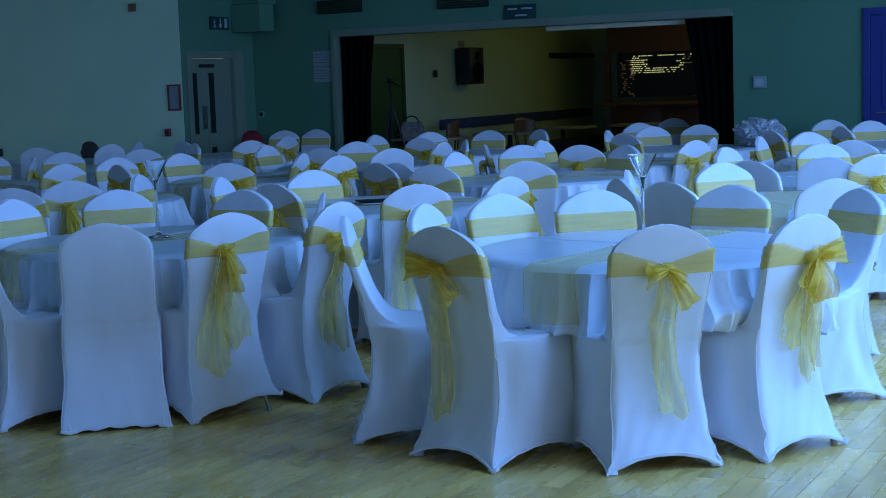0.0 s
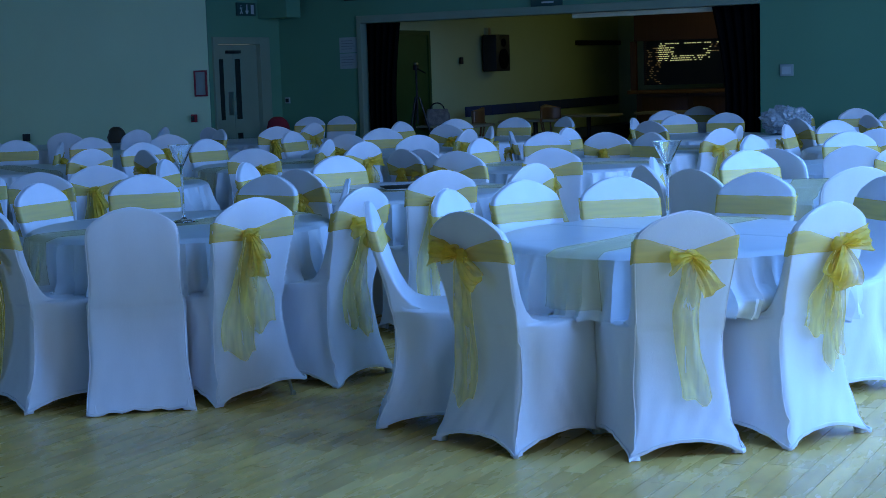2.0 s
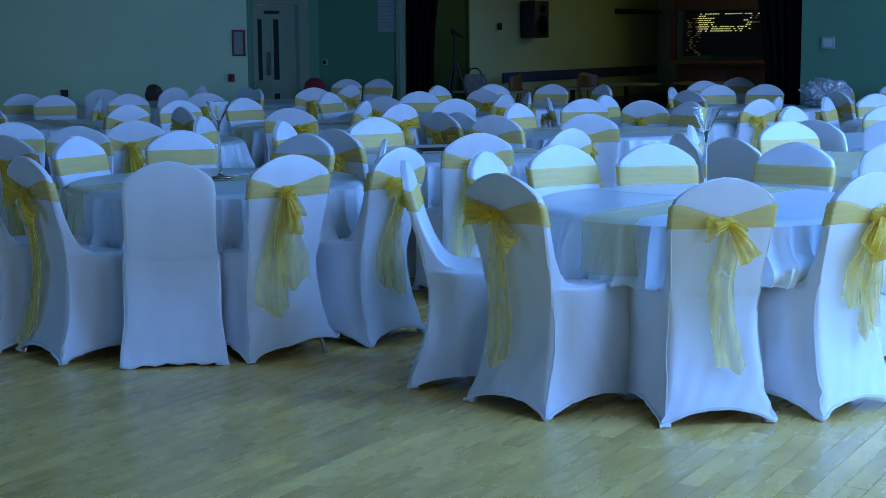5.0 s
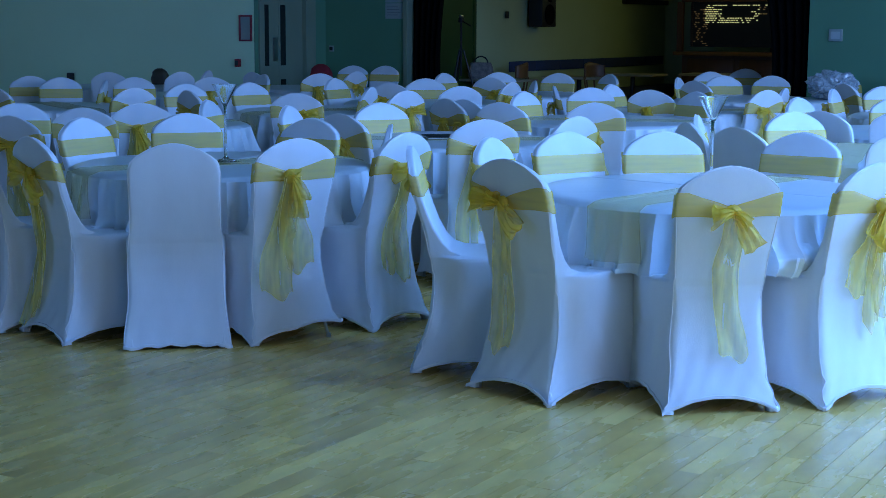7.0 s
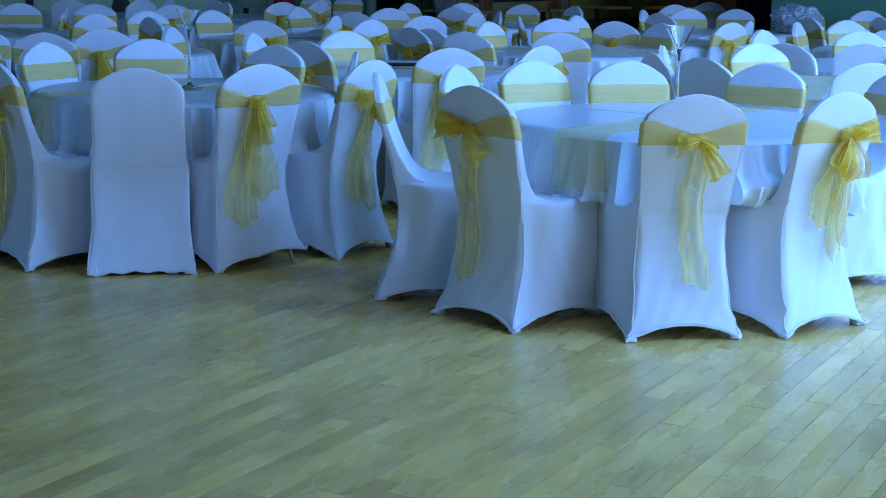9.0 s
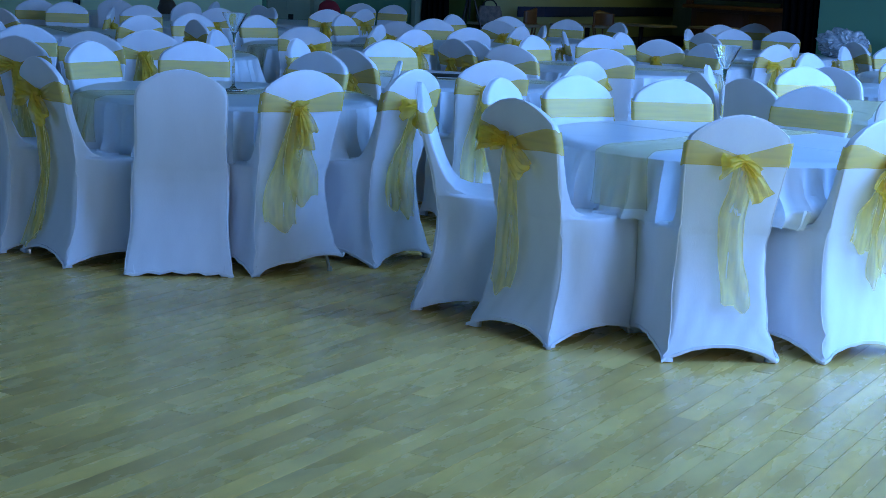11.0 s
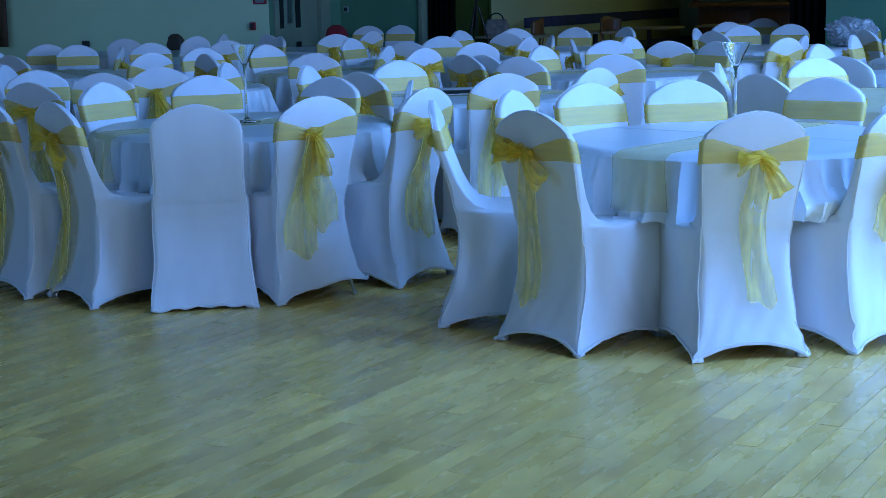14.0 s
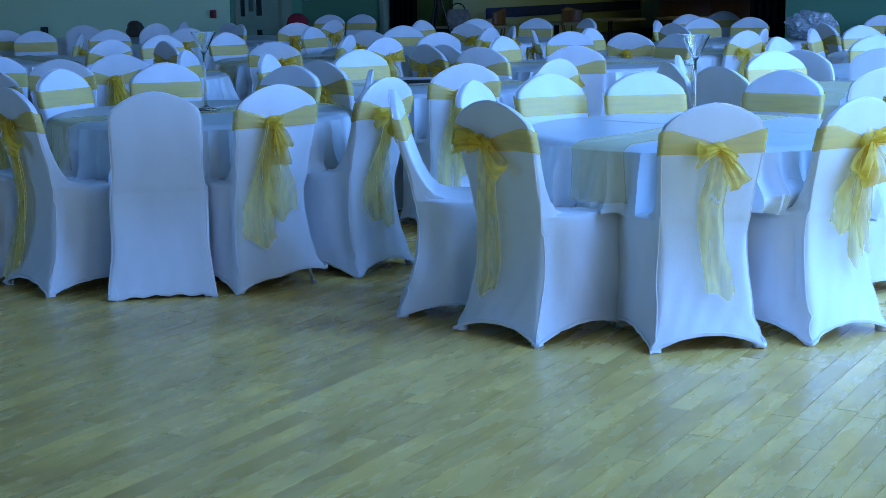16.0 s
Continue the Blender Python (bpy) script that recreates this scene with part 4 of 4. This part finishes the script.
# red bag on the floor-standing chair by the corner, wrapped bundle by the teal wall
def bag(name, m, material, label, w, h, dp, handles=True):
    b = empty(name, m, label, "bag")
    bm = bmesh.new()
    rows = []
    for z, k in (((0, .92), (.1, 1.02), (.35, 1.05), (.65, .98), (.9, .86), (1.0, .78)) if handles else ((0, .85), (.12, .98), (.35, 1.04), (.6, 1.0), (.8, .86), (.93, .62), (1.0, .3))):
        rows.append([(x + 0.02 * noise.noise((x * 9, y * 9, z * 4)), y + 0.02 * noise.noise((y * 9, z * 4, x * 9)), z * h) for x, y, _ in ring(w / 2 * k, -dp / 2 * k, dp / 2 * k, 0.05 if handles else dp * 0.36, 4, 4)])
    vs = grid_faces(bm, rows, True)
    bm.faces.new(vs[0][::-1])
    bm.faces.new(vs[-1])
    part("body", bm, material, b)
    if handles:
        for y in (-dp * .3, dp * .3):
            bm = bmesh.new()
            pts = [Vector((w * .28 * math.cos(math.pi * i / 10), y, h * .95 + h * .42 * math.sin(math.pi * i / 10))) for i in range(11)]
            for p, q in zip(pts, pts[1:]):
                tube(bm, p, q, 0.010, 6)
            part("strap", bm, BLACK, b)
    return b


bag("holdall", pose(-10.43, 14.72, 0.752, 0, 0, 20), REDFAB, "soft dark red holdall resting on a table end", 0.26, 0.25, 0.19, False)
bag("shopping_bag", pose(-10.05, 17.95, 0.747, 0, 0, 30), BAGCLOTH, "patterned cloth shopping bag with two straps", 0.34, 0.22, 0.15)
bag("rucksack", pose(-12.10, 13.75, 0.752, 0, 0, 30), LEATHER, "small dark brown rucksack resting on a dressed table", 0.2, 0.19, 0.14, False)


def wrapped_bundle():
    bm = bmesh.new()
    bmesh.ops.create_icosphere(bm, subdivisions=5, radius=1)
    for v in bm.verts:
        p = v.co.copy()
        q = p + 0.35 * Vector((noise.noise(p * 3), noise.noise(p * 3 + Vector((5, 0, 0))), noise.noise(p * 3 + Vector((0, 5, 0)))))
        crumple = 0.30 * abs(noise.noise(q * 2.6)) + 0.16 * abs(noise.noise(q * 6.0)) + 0.07 * abs(noise.noise(q * 13))
        k = 0.86 + 0.22 * noise.noise(p * 1.4) + crumple
        v.co = Vector((p.x * 0.25 * k, p.y * 0.21 * k, max(-0.12, p.z * 0.155 * k) + 0.12))
    ob = part("plastic_wrap", bm, PLASTIC)
    ob.location = (-4.25, 14.75, 0.752)
    tagged(ob, "crumpled clear plastic bundle heaped on a table", "bundle")


wrapped_bundle()


# ---- bar room ----
def loudspeaker():
    s = empty("loudspeaker", pose(BX0, 20.05, 1.72, 0, 0, 90), "black cabinet loudspeaker bracketed high on a cream wall", "loudspeaker")
    c = part("cabinet", boxed(-0.23, 0.23, -0.28, -0.05, -0.27, 0.27, bevel=0.015), BLACK, s)
    for z, r in ((-0.09, 0.15), (0.15, 0.06)):
        bm = bmesh.new()
        lathe(bm, [(r, 0), (r, 0.012), (r * .85, 0.014), (r * .3, -0.02)], 20)
        o = part("cone", bm, DARK, c)
        o.matrix_local = pose(0, -0.285, z, 90, 0, 0)
    bm = bmesh.new()
    box(bm, -0.05, 0.05, -0.06, 0, 0.10, 0.38)
    part("bracket", bm, METAL, s)


loudspeaker()


def bench(y0, y1):
    b = empty("wall_bench", pose(BX0, y0, 0), "long navy upholstered bench along a cream wall", "bench")
    L = y1 - y0
    part("plinth", boxed(0.03, 0.42, 0, L, 0, 0.32), MAHOG, b, smooth=False)
    part("seat", boxed(0.04, 0.50, 0, L, 0.32, 0.46, bevel=0.03), NAVY, b)
    n = max(1, round(L / 0.8))
    for k in range(n):
        part("back_cushion", boxed(0.003, 0.035, k * L / n + 0.004, (k + 1) * L / n - 0.004, 0.80, 0.95, bevel=0.012), NAVY, b)


bench(19.3, 25.1)


def pub_table(x, y):
    t = empty("pub_table", pose(x, y, 0), "rectangular pub table with a pale laminate top", "table", "bar room tables")
    part("tabletop", boxed(-0.45, 0.45, -0.32, 0.32, 0.71, 0.745, bevel=0.01), TABLE_TOP, t)
    bm = bmesh.new()
    tube(bm, (0, 0, 0.04), (0, 0, 0.71), 0.035, 12)
    part("column", bm, BLACK, t)
    part("foot", boxed(-0.25, 0.25, -0.25, 0.25, 0, 0.04, bevel=0.01), BLACK, t)


for px, py in ((-9.85, 18.1), (-9.4, 19.7), (-9.3, 21.4), (-8.3, 22.2)):
    pub_table(px, py)


def wood_chair(x, y, turn):
    c = empty("wooden_chair", pose(x, y, 0, 0, 0, turn), "orange-brown wooden chair with a curved back", "chair", "bar room chairs")
    part("seat", boxed(-0.21, 0.21, -0.2, 0.22, 0.43, 0.47, bevel=0.015), PINE, c)
    for sx, sy in ((-.18, -.18), (.18, -.18), (-.18, .19), (.18, .19)):
        bm = bmesh.new()
        tube(bm, (sx * 1.1, sy * 1.1, 0), (sx, sy, 0.44), 0.018)
        part("leg", bm, PINE, c)
    bm = bmesh.new()
    rows = []
    for z in (0.72, 0.76, 0.90, 0.96):
        rows.append([(0.23 * math.sin(radians(a)), -0.06 - 0.19 * math.cos(radians(a)), z - 0.0008 * abs(a) * (z > .9)) for a in range(-65, 66, 13)])
    grid_faces(bm, rows)
    ob = part("back_rail", bm, PINE, c)
    md = ob.modifiers.new("thickness", "SOLIDIFY")
    md.thickness = 0.025
    for a in (-60, -20, 20, 60):
        bm = bmesh.new()
        tube(bm, (0.18 * math.sin(radians(a)), -0.06 - 0.14 * math.cos(radians(a)), 0.46), (0.23 * math.sin(radians(a)), -0.06 - 0.19 * math.cos(radians(a)), 0.75), 0.012)
        part("spindle", bm, PINE, c)


wood_chair(-8.95, 19.5, 250)
wood_chair(-10.0, 18.72, 100)


def tripod(x, y):
    t = empty("camera_tripod", pose(x, y, 0), "black camera tripod standing by a dark curtain", "tripod")
    for a in (20, 140, 260):
        bm = bmesh.new()
        tube(bm, (0.36 * math.cos(radians(a)), 0.36 * math.sin(radians(a)), 0), (0.03 * math.cos(radians(a)), 0.03 * math.sin(radians(a)), 1.15), 0.014)
        part("leg", bm, BLACK, t)
    bm = bmesh.new()
    tube(bm, (0, 0, 0.8), (0, 0, 1.5), 0.014)
    part("column", bm, BLACK, t)
    part("head", boxed(-0.028, 0.028, -0.04, 0.04, 1.5, 1.57, bevel=0.012), BLACK, t)
    bm = bmesh.new()
    tube(bm, (0, 0, 1.53), (0.17, -0.05, 1.46), 0.009)
    part("pan_handle", bm, BLACK, t)
    part("mounting_plate", boxed(-0.022, 0.022, -0.03, 0.03, 1.572, 1.60, bevel=0.004), METAL, t)


tripod(-9.93, 17.2)

# tall green door of the bar room, on its side wall
d = empty("door_3", pose(BX0, 17.03, 0), "dark green painted door of the bar room", "door", kind="structure")
part("leaf", boxed(0.004, 0.05, 0.06, 1.14, 0, 1.98, bevel=0.004), GREEN, d, smooth=False)
bm = bmesh.new()
box(bm, 0.002, 0.07, 0, 0.058, 0, 2.04)
box(bm, 0.002, 0.07, 1.142, 1.20, 0, 2.04)
box(bm, 0.002, 0.07, 0.0585, 1.1415, 1.982, 2.04)
part("door_frame", bm, GREEN, d, smooth=False)

# cream batten under the bar room ceiling and the cable duct on the wall
b = part("ceiling_batten", boxed(-7.6, -5.65, YB + TH + 0.021, YB + TH + 0.10, 2.075, 2.16, bevel=0.006), WARMSTRIP)
tagged(b, "cream batten coloured as if lit, spanning the inside of the opening", "batten")
b = part("wall_rail", boxed(BX0 + 0.001, BX0 + 0.08, 23.3, 25.15, 1.84, 1.92, bevel=0.01), BLACK)
tagged(b, "black rail fixed on a cream wall", "rail")
small_box("socket_plate", BX0 + 0.02, 19.2, 1.62, 0.09, 0.10, 0.02, BLACK, "small dark switch plate on a cream wall", "switch").rotation_euler = (0, 0, radians(90))


def bar_counter():
    b = empty("bar_counter", pose(-9.25, 23.2, 0), "dark mahogany bar with a polished counter", "bar")
    W = 5.4
    part("front", boxed(0, W, 0.08, 0.16, 0, 1.0, bevel=0.004), MAHOG, b, smooth=False)
    part("counter_top", boxed(-0.12, W, -0.04, 0.6, 1.0, 1.06, bevel=0.012), PINE, b)
    for k in range(6):
        part("front_panel", boxed(0.1 + k * 0.88, 0.9 + k * 0.88, 0.06, 0.085, 0.15, 0.95, bevel=0.012), MAHOG, b)
    part("pelmet", boxed(0.0, W, 0.0, 0.12, 1.86, 2.45, bevel=0.006), MAHOG, b, smooth=False)
    for x in (-0.08, 1.66, 3.4, W - 0.12):
        part("post", boxed(x, x + 0.10, 0.02, 0.10, 1.06, 1.86, bevel=0.006), MAHOG, b, smooth=False)


bar_counter()
sh = empty("back_bar_shelf", pose(-8.3, 24.6, 0), "back-bar shelves crowded with lit glasses", "shelf")
for z in (1.45, 1.72):
    part("board", boxed(0, 3.2, 0, 0.3, z, z + 0.03), MAHOG, sh, smooth=False)
part("back_panel", boxed(0, 3.2, 0.30, 0.33, 0, 2.1), MAHOG, sh, smooth=False)
gr = empty("bar_grille", pose(-9.12, 23.27, 1.14), "closed brick-pattern grille over the bar with light behind", "grille")
for k in range(22):
    part("rail", boxed(0, 1.62, 0, 0.012, k * 0.034, k * 0.034 + 0.010), BLACK, gr, smooth=False)
lit = empty("lit_panel", pose(-9.12, 23.30, 1.14), "rows of warm lit panes glowing behind the bar grille", "lamp")
part("backing", boxed(0, 1.62, 0.02, 0.04, 0, 0.72), BLACK, lit, smooth=False)
PANES = [mesh_of("pane", boxed(0, 0.026, 0, 0.012, 0, 0.015), m, False) for m in (BULB, DIMBULB)]
prng = random.Random(5)
for k in range(20):
    for q in range(37):
        x, z = q * 0.042 + (k % 2) * 0.021 + 0.013, k * 0.034 + 0.0125
        bright = (0.24 < x < 0.50 and z > 0.36) or (x < 1.08 and 0.36 < z < 0.47 and x > 0.24) or (0.24 < x < 1.5 and z > 0.63) or (1.02 < x < 1.14 and z > 0.4)
        dim = (0.05 < x < 0.28 and z < 0.60) or (x > 1.1 and z > 0.5)
        if prng.random() < (0.78 if bright and x < 1.0 else 0.45 if bright else 0.4 if dim else 0.0):
            p = new("pane", PANES[0 if bright else 1])
            p.parent, p.location = lit, (x, 0, z)
for x0 in (0.0, 1.58):
    part("side_post", boxed(x0, x0 + 0.04, 0.0, 0.04, 0.0, 0.71), MAHOG, lit, smooth=False)
bm = bmesh.new()
lathe(bm, [(0.012, 0.0), (0.034, 0.02), (0.036, 0.10), (0.030, 0.102)], 10)
TUMBLER = mesh_of("bar_glass", bm, mat("bar_glass_pale", (0.75, 0.75, 0.65), 0.08, spec=0.9, vary=0.1, bump=0))
for z in (1.481, 1.751):
    for k in range(28):
        g = new("bar_glass", TUMBLER)
        g.location = (-8.2 + k * 0.108 + random.uniform(-.02, .02), 24.7 + random.uniform(-.04, .08), z)
        tagged(g, "upturned bar glass catching warm light", "glass", "glasses on the back bar")
chair("slack", pose(-6.2, 17.7, 0, 0, 0, 200), "chairs round the tables")

# ---- maple floor boards, laid last ----
BW = 0.082
BOARDS = {}
for L in (0.45, 0.6, 0.75, 0.9, 1.1, 1.3):
    bm = boxed(0.0009, BW - 0.0009, 0.0007, L - 0.0007, -0.012, 0, bevel=0.0)
    BOARDS[L] = mesh_of("board", bm, BOARD, False)
floor_near = empty("floor_boards", pose(0, 0, 0), "worn maple strip floor boards with dull varnish", "floor", kind="structure")
rng = random.Random(11)
verts, faces = [], []
count = 0
nx = int((XR - XL) / BW)
for i in range(nx):
    x = XL + i * BW
    y = YN - rng.random()
    while y < YB + 8:
        L = rng.choice((0.45, 0.6, 0.75, 0.9, 1.1, 1.3))
        # the open stretch of floor before the first tables
        if -3.9 < x < -0.9 and 2.7 + (x + 3.9) * 0.25 < y < 4.95 + (x + 3.9) * 0.30 and count < 300:
            b = new("board", BOARDS[L])
            b.parent, b.location = floor_near, (x, y, 0.0004 * rng.uniform(-1, 1))
            count += 1
        else:
            dz = 0.0004 * rng.uniform(-1, 1)
            k = len(verts)
            y0, y1 = max(y + .0007, YN), max(y + L - .0007, YN + 0.001)
            for zz in (-0.012, dz):
                verts += [(x + .0007, y0, zz), (x + BW - .0007, y0, zz), (x + BW - .0007, y1, zz), (x + .0007, y1, zz)]
            faces += [(k + 4, k + 5, k + 6, k + 7), (k, k + 1, k + 5, k + 4), (k + 1, k + 2, k + 6, k + 5), (k + 2, k + 3, k + 7, k + 6), (k + 3, k, k + 4, k + 7)]
        y += L
me = bpy.data.meshes.new("far_boards")
me.from_pydata(verts, [], faces)
me.materials.append(BOARD_REST)
far = new("far_boards", me)
far.parent = floor_near
tagged(far, "maple strip boards over the rest of the hall", "", "", "stuff")
